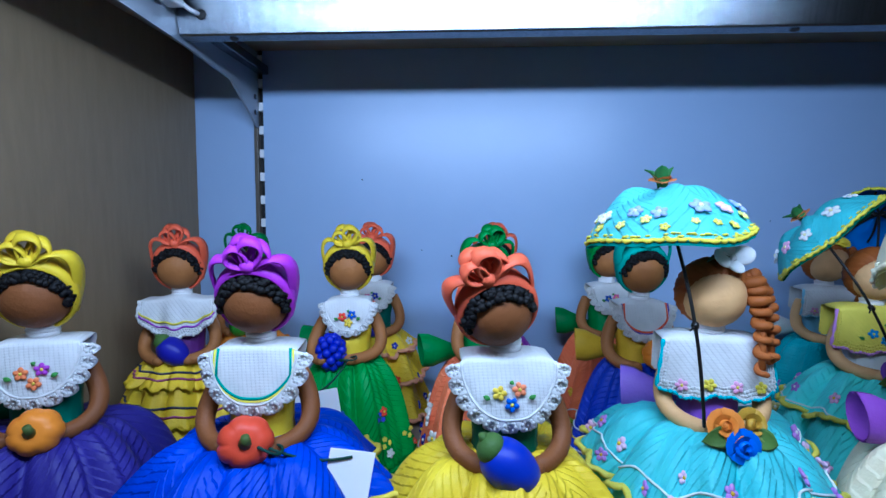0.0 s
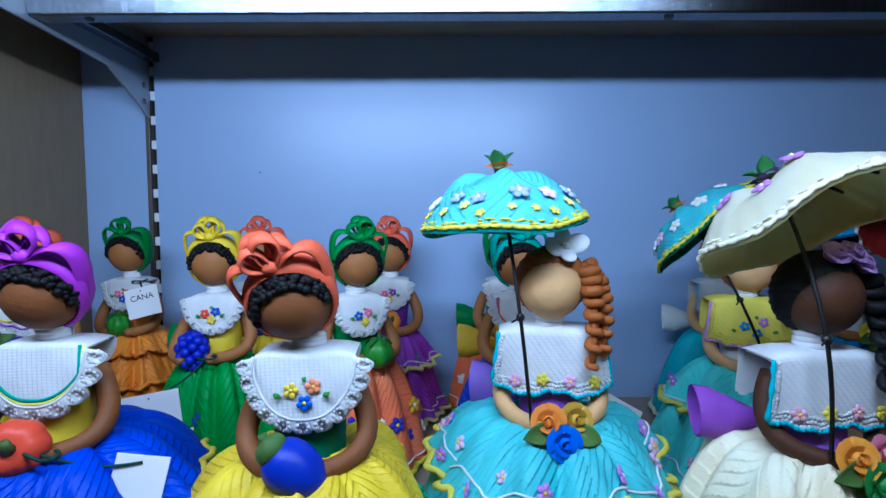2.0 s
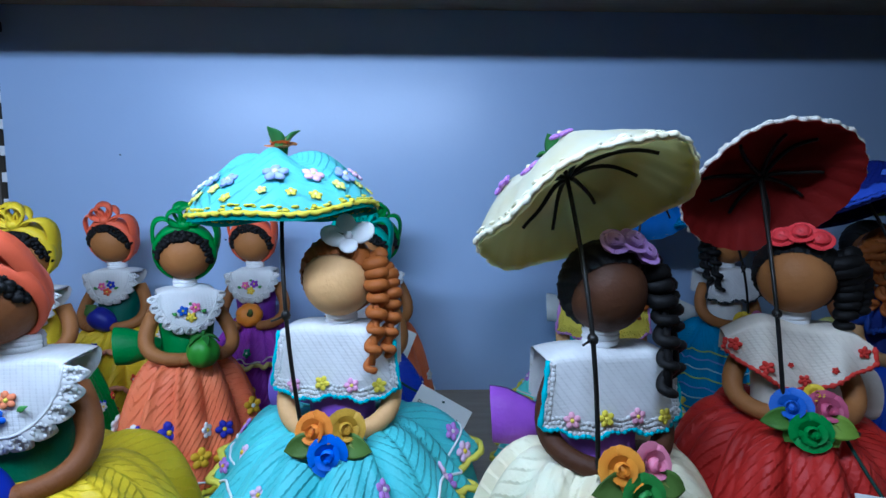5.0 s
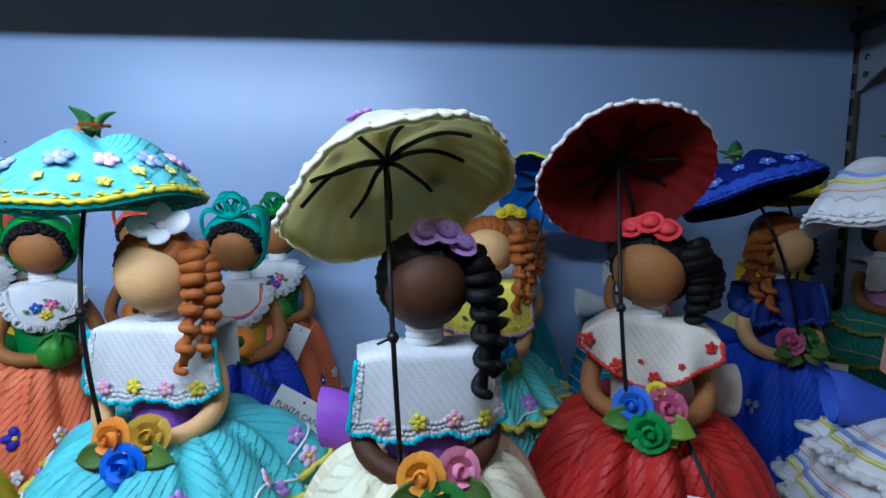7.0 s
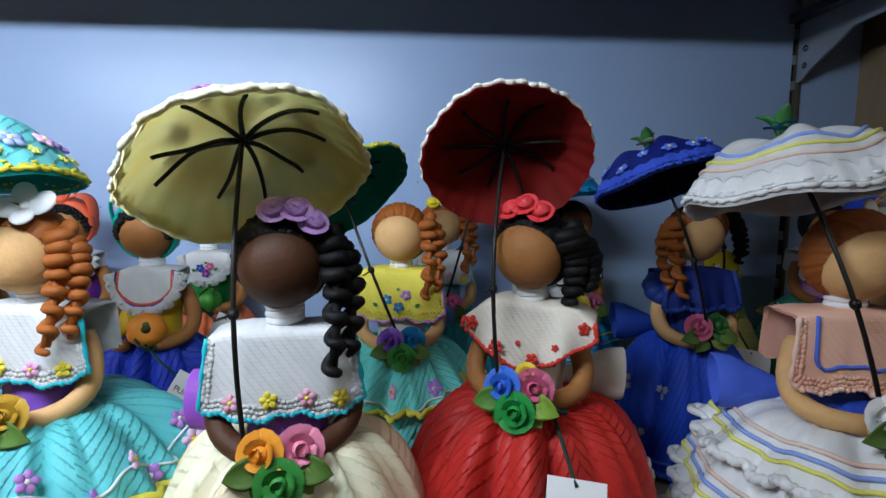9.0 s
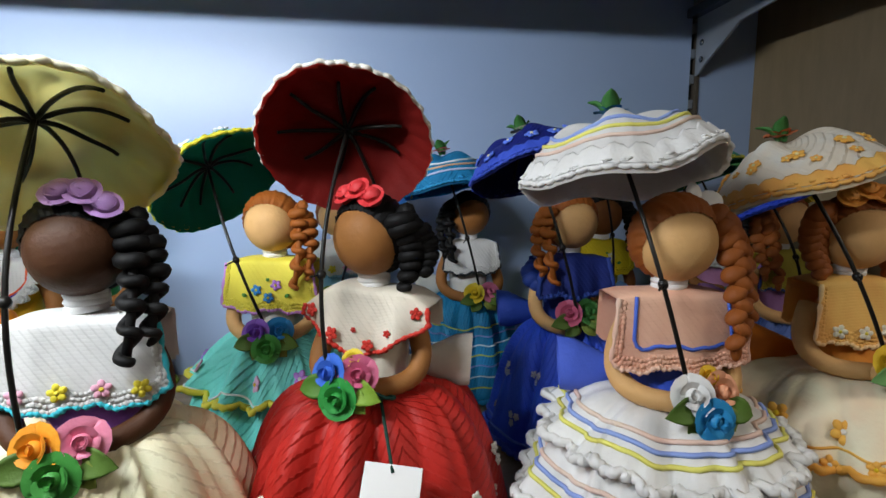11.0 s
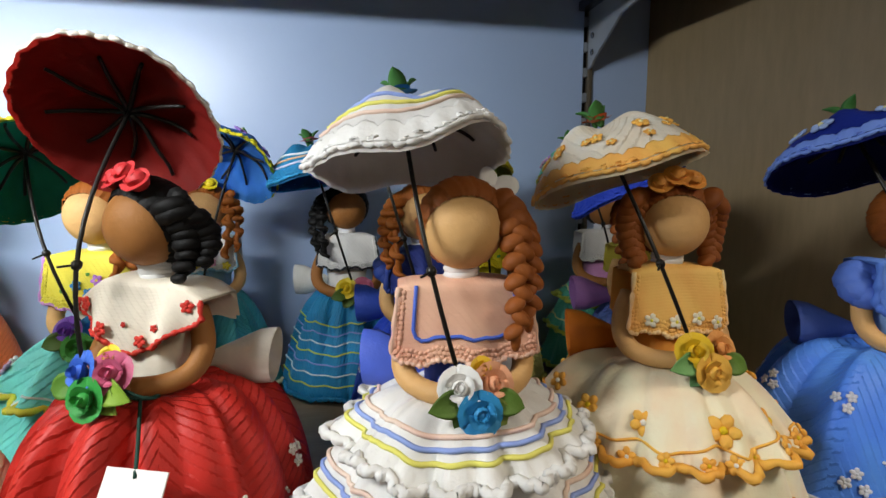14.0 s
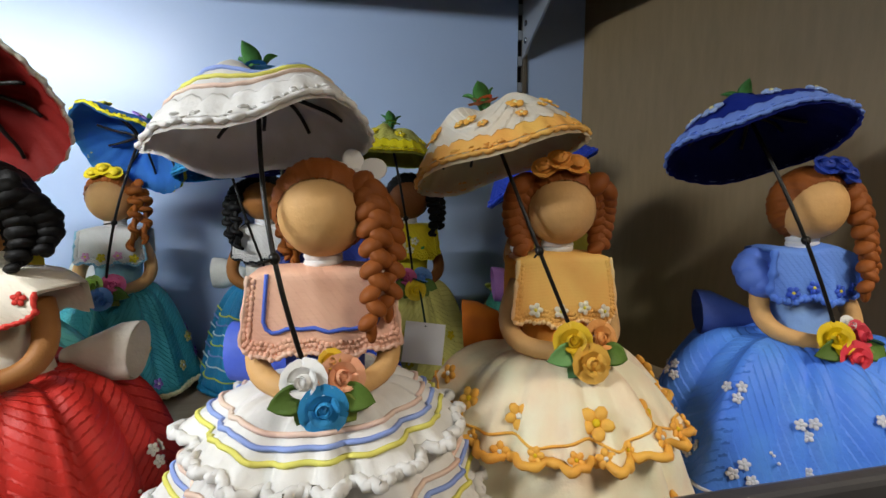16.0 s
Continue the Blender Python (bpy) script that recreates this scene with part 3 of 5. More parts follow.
        if spec.get("lace", True) and kind in ("board", "cape"):
            # crumpled lace band inside the edge
            for row in range(3):
                for i in range(34):
                    u = -0.97 + 1.94 * (i + 0.5 * (row % 2)) / 33.5
                    p = front(u, 0.965 - 0.062 * row, 0.0002)
                    s = 0.0009 + 0.0005 * noise.noise(p * 700)
                    g.ball(p, (s * 1.3, s * 0.55, s * 1.1), lm, 6, 4)
            for row in range(2):
                for i in range(12):
                    for sx in (-1, 1):
                        p = front(sx * (0.965 - 0.055 * row), 0.06 + 0.8 * (i + 0.5 * row) / 12, 0.0002)
                        s = 0.0009 + 0.0005 * noise.noise(p * 700)
                        g.ball(p, (s * 1.1, s * 0.55, s * 1.3), lm, 6, 4)
    if "piping" in spec:
        for j, c in enumerate(spec["piping"]):
            if kind == "lace":
                k = 0.93 - 0.075 * j
                run = [front(-k, 0)] + [front(-k * math.cos(math.pi * i / 40), 0.95 - 0.055 * j, 0.0003) for i in range(41)] + [front(k, 0)]
            elif kind == "cape":
                run = [front(-1 + i / 20, 0.78 - 0.13 * j, 0.0004) for i in range(41)]
            else:
                # three sides of a square with rounded corners
                run = [front(-0.74, 0.02 + 0.56 * i / 6, 0.0003) for i in range(7)] + [front(-0.70, 0.66, 0.0003)] + [front(-0.62 + 1.24 * i / 14, 0.69, 0.0003) for i in range(15)] + [front(0.70, 0.66, 0.0003)] + [front(0.74, 0.58 - 0.56 * i / 6, 0.0003) for i in range(7)]
            g.tube(run, 0.0008, clay(c), 6)
    cols = spec.get("collar_blooms")
    if not cols:
        return
    if spec.get("bloom_row"):
        spots = [(-0.62, 0.80, 0.0036), (-0.16, 0.78, 0.0036), (0.30, 0.80, 0.0036), (0.72, 0.80, 0.0036)]
    elif kind == "vee":
        spots = [(-0.86, 0.45, 0.0036), (0.84, 0.40, 0.0030), (-0.42, 0.82, 0.0036), (0.10, 0.86, 0.0030), (0.45, 0.72, 0.0018), (-0.1, 0.6, 0.0014)]
    else:
        spots = [(-0.22, 0.56, 0.0036), (0.20, 0.50, 0.0036), (0.04, 0.74, 0.0036)]
        for u, v, b in ((-0.42, 0.70, -0.003), (0.40, 0.68, 0.003), (0.02, 0.40, 0.001)):
            p = front(u, v, 0.0009)
            g.leaf(p, p + Vector((b, -0.0003, 0.0016)), 0.0024, clay("#4a8a3a"), (0, -1, 0.2))
    for i, (u, v, size) in enumerate(spots):
        g.flower(front(u, v, 0.0009), (u * 0.4, -1, 0.12), size, clay(cols[i % len(cols)]), clay("#e9d24a" if kind != "vee" else edge))


def add_sash(g, spec):
    if "sash" not in spec:
        return
    m = clay(spec["sash"], 0, 0.55)
    for sx in spec.get("sash_sides", (-1,)):
        # an open loop of the broad bow behind the waist
        c0 = Vector((sx * 0.010, 0.015, 0.088))
        ax = Vector((sx * 0.85, 0.22, 0.06)).normalized()
        e1 = Vector((0, 0.3, 1)).normalized()
        e2 = ax.cross(e1).normalized()

        def fn(u, v, c0=c0, ax=ax, e1=e1, e2=e2):
            inner = u > 0.5
            a = TAU * (u * 2 if not inner else 2 - u * 2)
            r = (0.003 + 0.0100 * min(1, v * 1.3)) - (0.0011 if inner else 0)
            return c0 + ax * 0.033 * v + e1 * r * math.cos(a) * 1.0 + e2 * r * math.sin(a) * 0.75
        g.grid(fn, 40, 8, m, True, (0.05, 0.02))


def add_body(g, spec):
    skin = clay(spec["skin"], 0, 0.6)
    bod = clay(spec.get("bodice", "#cfcecb"), 0, 0.55)
    prof = [(0.080, 0.0165, 0.0165), (0.088, 0.0155, 0.0145), (0.096, 0.016, 0.0135), (0.108, 0.0175, 0.0100), (0.118, 0.014, 0.0075), (0.128, 0.005, 0.005)]

    def fn(u, v):
        i = min(len(prof) - 2, int(v * (len(prof) - 1)))
        t = v * (len(prof) - 1) - i
        z, a, b = [p + (q - p) * t for p, q in zip(prof[i], prof[i + 1])]
        an = TAU * u
        k = 1 + 0.03 * math.sin(14 * an) * (1 - v)
        return (a * k * math.sin(an), -b * k * math.cos(an), z)
    g.grid(fn, 40, 10, bod, True, (0.1, 0.04))
    wm = clay("#e6e4df", 0, 0.6)
    for i in range(4):
        g.tube([(0.0060 * math.cos(TAU * k / 16), 0.0062 * math.sin(TAU * k / 16), NECK - 0.0036 + 0.0022 * i + 0.0006 * math.cos(TAU * k / 16 + i)) for k in range(17)], 0.0019, wm, 6, False)
    hx, hy, hz = spec.get("hold", (0.0, -0.0225, 0.086))
    for sx in (-1, 1):
        grip = 0.0105 if "turban" in spec else 0.006
        a, b, c = Vector((sx * 0.0180, 0.001, 0.116)), Vector((sx * 0.0315, -0.007, 0.097)), Vector((hx + sx * grip, hy - 0.002, hz - 0.001))
        pts = []
        for i in range(13):
            t = i / 12
            pts.append((1 - t) ** 2 * a + 2 * t * (1 - t) * (b + Vector((sx * 0.006, 0, -0.012))) + t * t * c)
        g.tube(pts, [0.0051 - 0.0010 * (i / 12) for i in range(13)], skin, 12)
        g.ball(c, (0.0046, 0.0046, 0.004), skin, 10, 7)
        if spec.get("puff"):
            for k in range(7):
                aa = TAU * k / 7
                g.ball(a + Vector((sx * 0.004 + 0.005 * math.cos(aa), 0.004 * math.sin(aa) - 0.001, 0.001 + 0.005 * math.sin(aa))), tuple(spec.get("puffed", 1.0) * q for q in (0.0068, 0.0062, 0.0058)), clay(spec["puff"], 0, 0.55), 9, 6)


def add_head(g, spec):
    skin = clay(spec["skin"], 0, 0.6)
    r = rng(spec["seed"])
    rh = 0.0166
    rot = Matrix.Rotation(radians(spec.get("turn", 0.0)), 3, "Z") @ Matrix.Rotation(radians(spec.get("tilt", 0.0)), 3, "Y") @ Matrix.Rotation(radians(spec.get("nod", 6)), 3, "X")
    base = Vector((0, -0.0020, NECK + (0.0040 if "turban" in spec else 0.0022)))
    c = base + rot @ Vector((0, 0, rh * 0.98))
    g.ball(c, (rh, rh * 0.98, rh * 1.04), skin, 28, 18, rot)

    def on(polar, around, rad, shift=(0, 0, 0)):
        """A place round the head: polar from the face axis, around from the top."""
        d = Vector((math.sin(polar) * math.sin(around), -math.cos(polar), math.sin(polar) * math.cos(around)))
        d.z *= 1.05
        return c + rot @ (d * rad + Vector(shift))
    hair = clay(spec["hair"], 0, 0.62)
    if "turban" in spec:
        tm = clay(spec["turban"], 0, 0.5)
        up = 0.0014

        def brow(a):
            # the cloth's front edge: high over the brow, forward along the cheeks
            return radians(60 + 22 * (0.5 - 0.5 * math.cos(a)))

        def shell(u, v):
            a = TAU * u
            edge = brow(a)
            if v < 0.15:
                return on(edge + radians(3), a, rh * (1.01 + 0.08 * v / 0.15), (0, 0.0012, up))
            p = edge + (math.pi - edge) * (v - 0.15) / 0.85
            return on(p, a, rh * (1.10 + 0.05 * math.sin(math.pi * v) + 0.014 * math.sin(5 * a + 9 * v)), (0, 0.0012, up))
        g.grid(shell, 48, 16, tm, True, (0.1, 0.05))
        # the folded brow band, broad at the temples
        pts, wides = [], []
        for i in range(49):
            a = TAU * i / 48
            pts.append(on(brow(a) + radians(7), a, rh * 1.13, (0, 0.0004, up)))
            wides.append(on(brow(a) + radians(20), a, rh * 1.15) - on(brow(a), a, rh * 1.05))
        g.ribbon(pts, wides, [0.0058 - 0.0022 * math.cos(TAU * i / 48 + math.pi) for i in range(49)], tm, 0.0011)
        for ring, pol in enumerate((40, 46, 52, 58, 64)):
            num = 16 + ring * 2
            for i in range(num):
                a = radians(-98 + 196 * (i + 0.5 * (ring % 2)) / (num - 1)) + r.uniform(-0.07, 0.07)
                p = on(radians(pol + r.uniform(-2.5, 2.5) + 22 * (abs(a) / 1.75) ** 2), a, rh * r.uniform(1.0, 1.06), (0, 0, 0.0006))
                s = 0.0017 * r.uniform(0.75, 1.25)
                g.ball(p, (s * 1.2, s, s), hair, 7, 5)
        knot = on(radians(63), 0, rh * 1.22, (0, 0.001, up))
        g.ball(knot, (0.0040, 0.0034, 0.0036), tm, 12, 8, rot)
        fan = spec.get("bow", ((-46, 0.0118), (-16, 0.0138), (14, 0.0136), (44, 0.0120)))
        for k, (ang, ln) in enumerate(fan):
            ang = radians(ang + r.uniform(-5, 5))
            dirv = rot @ Vector((math.sin(ang), -0.12 + 0.14 * (k % 2), math.cos(ang)))
            sidev = rot @ Vector((math.cos(ang), 0, -math.sin(ang)))
            pts, wides = [], []
            for i in range(25):
                t = i / 24
                pts.append(knot + dirv * ln * (0.5 - 0.5 * math.cos(TAU * t)) + sidev * 0.31 * ln * math.sin(TAU * t) * (1.15 - 0.4 * math.cos(TAU * t)) + rot @ Vector((0, 0.0005 + 0.0022 * (k % 2), 0)))
                # the loop's band is turned half towards the viewer
                wides.append(rot @ Vector((0, -0.9, -0.42)) + sidev * 0.25)
            g.ribbon(pts, wides, [0.0044 + 0.0028 * math.sin(math.pi * i / 24) for i in range(25)], tm, 0.0011)
        # the side loops: out from the knot to a square shoulder, then down along the cheek
        for sx in (-1, 1):
            ctrl = [knot + rot @ Vector((sx * 0.002, 0.0015, -0.0015)), c + rot @ Vector((sx * 0.0120, -0.008, rh * 1.62)), c + rot @ Vector((sx * 0.0258, -0.003, rh * 1.80)), c + rot @ Vector((sx * 0.0200, -0.001, rh * 0.45)), c + rot @ Vector((sx * 0.0178, 0.001, rh * 0.05)), c + rot @ Vector((sx * 0.0150, 0.001, -rh * 0.62))]
            pts, wides = [], []
            for i in range(25):
                t = i / 24
                w5 = [math.comb(5, m) * t ** m * (1 - t) ** (5 - m) for m in range(6)]
                pts.append(sum((q * w for q, w in zip(ctrl, w5)), Vector((0, 0, 0))))
                wides.append(rot @ Vector((sx * -0.32 * (0.4 + t), -0.95, -0.22 * (1 - t))))
            g.ribbon(pts, wides, [0.0058 + 0.0036 * math.sin(math.pi * min(1, i / 24)) for i in range(25)], tm, 0.0012)
        return
    # combed hair, parted at one side, in rolled strands

    def cap(u, v):
        a = TAU * u
        edge = radians(50 + 40 * (0.5 - 0.5 * math.cos(a)) + spec.get("part", 0) * math.sin(a))
        p = edge + (math.pi - edge) * v
        ridge = 0.045 * abs(math.sin(11 * a + 9 * v)) ** 0.7 + 0.014 * math.sin(37 * a + 24 * v)
        return on(p, a, rh * (0.99 + 0.15 * min(1, v * 4) ** 0.8 + ridge), (0, 0.0010, 0.0008))
    g.grid(cap, 210, 14, hair, True, (0.1, 0.05))
    for sx in spec.get("plaits", (1,)):
        for strand in range(spec.get("strands", 2)):
            # a hanging corkscrew curl of rolled clay
            top = on(radians(88), sx * radians(58 + strand * 14), rh * 1.20)
            end = Vector((sx * (0.0185 + 0.0065 * strand), -0.0215 + 0.005 * strand + spec.get("plait_y", 0), NECK - spec.get("plait_len", 0.021) + 0.006 * strand))
            mid = Vector((sx * (0.0235 + 0.006 * strand), -0.014 + 0.008 * strand + spec.get("plait_y", 0), NECK + 0.016))
            if spec["hair"] == COCOA:
                # a plait of plump lobes, laid over one another by turns
                num = 15
                for i in range(num):
                    t = i / (num - 1)
                    p = (1 - t) ** 2 * top + 2 * t * (1 - t) * mid + t * t * end
                    flip = 1 if i % 2 else -1
                    w = spec.get("plait_r", 0.0070) * (1 - 0.38 * t)
                    lay = Matrix.Rotation(radians(38 * flip), 3, "Y") @ Matrix.Rotation(radians(18), 3, "X")
                    g.ball(p + Vector((0.0024 * flip * (1 - 0.5 * t), -0.0008, 0)), (w * 1.02, w * 0.8, w * 0.62), hair, 14, 9, lay)
                g.ball(end + Vector((0, 0, -0.004)), (0.0022, 0.0022, 0.0045), hair, 8, 6)
                continue
            turns, steps = spec.get("plait_n", 8), 13
            num = turns * steps
            pts, rad = [], []
            for i in range(num + 1):
                t = i / num
                p = (1 - t) ** 2 * top + 2 * t * (1 - t) * mid + t * t * end
                b = TAU * i / steps + strand * 2
                w = spec.get("plait_r", 0.0070) * (1 - 0.38 * t)
                pts.append(p + Vector((w * 0.55 * math.cos(b), w * 0.42 * math.sin(b), 0.24 * w * math.cos(b))))
                rad.append(w * (0.52 - 0.10 * t) * (0.92 + 0.12 * math.sin(b * 0.5 + strand)))
            rad[-1] *= 0.5
            g.tube(pts, rad, hair, 8)
            g.tube([(1 - t) ** 2 * top + 2 * t * (1 - t) * mid + t * t * end for t in (0, 0.25, 0.5, 0.75, 0.95)], 0.0018, hair, 6)
    if "hairbloom" in spec:
        hm = clay(spec["hairbloom"], 0, 0.5)
        o = spec.get("bloom_at", 0.3)
        kind = spec.get("bloom_kind", "roses")
        if kind == "roses":
            for i, a in enumerate((o - 0.36, o, o + 0.36)):
                p = on(radians(74), a, rh * (1.36 if i == 1 else 1.28))
                g.ball(p, (0.0046, 0.0044, 0.0046), hm, 12, 8, rot)
                g.rose(p + rot @ Vector((0, -0.0012, 0.0008)), rot @ Vector((0.5 * math.sin(a), -0.7, 0.8)), 0.0052, hm)
        else:
            # an open flower with four broad cupped petals
            p = on(radians(spec.get("bloom_polar", 80)), o, rh * 1.30)
            q = (rot @ Vector((0.25, -0.75, 0.6))).to_track_quat("Z", "Y").to_matrix()
            for k, (b, s) in enumerate(((0.2, 1.0), (1.7, 0.85), (3.2, 1.0), (4.7, 0.8))):
                d = q @ Vector((math.cos(b), math.sin(b), 0.28))
                g.ball(p + d * 0.0062 * s, (0.0066 * s, 0.0056 * s, 0.0015), hm, 14, 8, q @ Matrix.Rotation(b, 3, "Z") @ Matrix.Rotation(-0.35, 3, "Y"))
            g.ball(p + q @ Vector((0, 0, 0.001)), 0.0022, hm, 9, 6)
            g.leaf(p, p + rot @ Vector((-0.012, 0.0, -0.002)), 0.007, clay("#5c6652"))



def doll(x, y, yaw, label, **spec):
    """A faceless clay doll: one mesh, base on the board."""
    g = Geo()
    spec.setdefault("seed", int(x * 1000) + 7)
    sk = Skirt(spec.get("R", 0.055), spec.get("tiers", 1), spec["seed"], spec.get("folds", 0.09), spec.get("bell", 0.72))
    add_skirt(g, sk, spec)
    add_body(g, spec)
    add_collar(g, spec)
    add_sash(g, spec)
    add_head(g, spec)
    ob = g.make("clay_doll")
    ob.matrix_world = pose(x, y, 0, 0, 0, yaw)
    return tagged(ob, label, "doll", "clay dolls on the shelf")


def part(name, g, parent, label="", smooth=True):
    return tagged(g.make(name, parent, smooth), label)


def parasol(hub, hand, R, lean, back, outer, inner, trim, label, blooms=(), top="#e08a4a", rise=0.028, stripes=(), seed=1, scallops=26, wob=0.05, quilt=46.0, thin=0.18, bow=(0.0, -0.012), band=0.0):
    """A parasol: its rim's middle stands at hub; lean tips it to the viewer's left, back tips its top away."""
    m = Matrix.Translation(hub) @ Matrix.Rotation(radians(-lean), 4, "Y") @ Matrix.Rotation(radians(-back), 4, "X")
    e = thing("parasol", m, label, "parasol", "parasols of the dolls")
    r = rng(seed)
    waves = [(n, r.uniform(0, TAU), r.uniform(0.5, 1)) for n in (2, 3, 5)]
    crease = r.uniform(0, TAU)

    def at(a, t, lift=0.0):
        f = sum(w * math.sin(n * a + p) for n, p, w in waves) / 2
        rad = R * t * (1 + 0.02 * f * t + 0.012 * t * math.sin(scallops * a))
        z = rise * (1 - t ** 3.0) + wob * R * f * t * t * 0.9 + R * 0.075 * math.exp(-((t - 0.45) / 0.24) ** 2) * (math.cos(4 * a + crease) + 0.7 * abs(math.sin(3.5 * a + crease)) - 0.5) - R * 0.05 * math.exp(-(t / 0.12) ** 2)
        return Vector((rad * math.cos(a), rad * math.sin(a), z + lift))
    g = Geo()
    g.grid(lambda u, v: at(TAU * u, max(0.01, v), 0.0), 104, 18, clay(outer, quilt, 0.6, False, thin), True, (1, 1), lambda mid, u, v: (v * R + (0.5, -0.7, 0.8, -0.4)[int(mid * 9) % 4] * u * 4 * R, u * 5 * R))
    part("canopy", g, e)
    # several inner colours are the canopy's own, darkened with the underside's shade
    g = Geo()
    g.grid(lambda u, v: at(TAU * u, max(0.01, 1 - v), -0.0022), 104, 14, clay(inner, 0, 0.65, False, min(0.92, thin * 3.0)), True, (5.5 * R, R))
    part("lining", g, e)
    g = Geo()
    tm = clay(trim, 0, 0.6)
    frill(g, lambda a: at(a, 0.985, -0.0006), scallops * 2, 0.0011 * R / 0.045, tm, 5)
    for i in range(scallops * 4):
        a = r.uniform(0, TAU)
        s = r.uniform(0.0006, 0.0014)
        g.ball(at(a, r.uniform(0.955, 0.985), 0.0003), (s * 1.4, s * 1.4, s * 0.55), tm, 6, 4)
    part("trim", g, e, "lumpy scalloped edging")
    if band:
        g = Geo()

        def lace(u, v):
            a = TAU * u
            inner = 1 - band * (0.72 + 0.28 * abs(math.sin(scallops * a / 2)))
            return at(a, inner + (0.985 - inner) * max(0.0, v - 0.1) / 0.9, 0.0008 * min(1, v * 10) + 0.0003 * math.sin(60 * a) * math.sin(9 * v))
        g.grid(lace, 156, 8, tm, True, (0.2, 0.02))
        part("lace_band", g, e, "pressed lace band along the rim")
    for j, (t, c) in enumerate(stripes):
        g = Geo()
        g.tube([at(TAU * i / 90, t, 0.0003) for i in range(91)], 0.0009, clay(c), 6, False)
        part("piped_stripe", g, e)
    for k in range(9):
        a = TAU * (k + r.uniform(-0.15, 0.15)) / 9 + 0.2
        out = r.uniform(0.6, 0.78)
        g = Geo()
        g.tube([at(a + 0.10 * (i / 10) ** 2, 0.03 + out * i / 10, -0.0036 - 0.0012 * math.sin(math.pi * i / 10)) for i in range(11)], [0.0011 - 0.0003 * i / 10 for i in range(11)], WIRE, 7)
        part("rib", g, e)
    for t, cnt, cols, size in blooms:
        for i in range(cnt):
            a = TAU * (i + r.uniform(-0.2, 0.2)) / cnt
            tt = t + r.uniform(-0.05, 0.05)
            p = at(a, tt, 0.0010)
            g = Geo()
            g.flower(p, (p.x * 0.6, p.y * 0.6, R * 0.55), size * r.uniform(0.8, 1.15), clay(r.choice(cols)), clay("#e6d9a0"))
            part("flower", g, e)
    apex = Vector((0, 0, rise))
    rose_part(apex + Vector((0, 0, 0.0052)), (0, -0.3, 1), 0.0064, clay(top), e)
    for ang in (2.4, 0.5, 4.4):
        g = Geo()
        g.leaf(apex + Vector((0.002 * math.cos(ang), 0.002 * math.sin(ang), 0.001)), apex + Vector((0.0095 * math.cos(ang), 0.0095 * math.sin(ang), 0.0120)), 0.0078, clay("#3f7a3a"))
        part("leaf", g, e)
    inv = m.inverted()
    a, b = Vector((0, 0, rise - 0.004)), inv @ Vector(hand)
    g = Geo()
    bend = inv.to_3x3() @ Vector((*bow, 0))
    g.tube([a.lerp(b, i / 12) + bend * math.sin(math.pi * i / 12) for i in range(13)], 0.00095, WIRE, 8)
    k = a.lerp(b, 0.56) + bend * 0.98
    g.ball(k, (0.0021, 0.0021, 0.0024), WIRE, 8, 6)
    d = (b - a).normalized()
    g.tube([k, k + d.orthogonal() * 0.005 + d * 0.002], 0.0005, WIRE, 5)
    part("pole", g, e, "thin black wire pole with a knot")
    return e


def rose_part(p, nrm, size, mat, parent):
    """A rose as a part, with each petal a piece of its own."""
    g = Geo()
    q = Vector(nrm).normalized().to_track_quat("Z", "Y").to_matrix()
    g.ball(p, (size * 0.45, size * 0.45, size * 0.4), mat, 10, 6, q)
    rose = part("rose", g, parent)
    for ring in range(3):
        for i in range((2, 3, 3)[ring]):
            g = Geo()
            g.petal(p, nrm, size, mat, ring, i)
            part("petal", g, rose)
    return rose


def posy(c, yaw, roses, leaves, label):
    """A posy of rolled clay roses with leaves, held before the waist."""
    e = thing("posy", pose(*c, 0, 0, yaw), label, "posy", "posies of the dolls")
    spots = [(-0.0066, -0.001, 0.0036), (0.0066, 0.0, 0.004), (0.0, -0.0060, -0.0048), (0.003, 0.003, 0.009)]
    for k, (col, p) in enumerate(zip(roses, spots)):
        rose_part(p, (p[0] * 40, -1, 0.35 + p[2] * 20), 0.0072 if k < 3 else 0.0042, clay(col, 0, 0.5), e)
    for (ax, az), col in zip(((-0.019, -0.004), (0.018, -0.005), (-0.009, -0.012), (0.011, -0.011)), leaves):
        g = Geo()
        g.leaf((ax * 0.25, 0.0015, az * 0.25), (ax, -0.003, az), 0.0105, clay(col), (0, -1, 0.3))
        part("leaf", g, e)
    return e


def pumpkin(c, size, col, label):
    e = thing("clay_pumpkin", pose(*c, -18, 0, 22), label, "pumpkin")
    g = Geo()

    def fn(u, v):
        a, b = TAU * u, math.pi * v
        k = size * (0.89 + 0.11 * abs(math.cos(3.5 * a)) ** 0.4) * (1 if 0.02 < v < 0.98 else 0.8)
        return (k * math.sin(b) * math.cos(a), -0.80 * size * math.cos(b) * (1 - 0.22 * math.exp(-(v / 0.16) ** 2)), k * 0.95 * math.sin(b) * math.sin(a))
    g.grid(fn, 64, 20, clay(col, 0, 0.42), True)
    part("flesh", g, e)
    g = Geo()
    g.tube([(0, -0.62 * size, 0), (0.05 * size, -0.86 * size, 0.10 * size), (0.02 * size, -1.02 * size, 0.26 * size)], [0.24 * size, 0.17 * size, 0.15 * size], clay("#4a5a22"), 9)
    part("stalk", g, e, "olive green stalk")
    return e


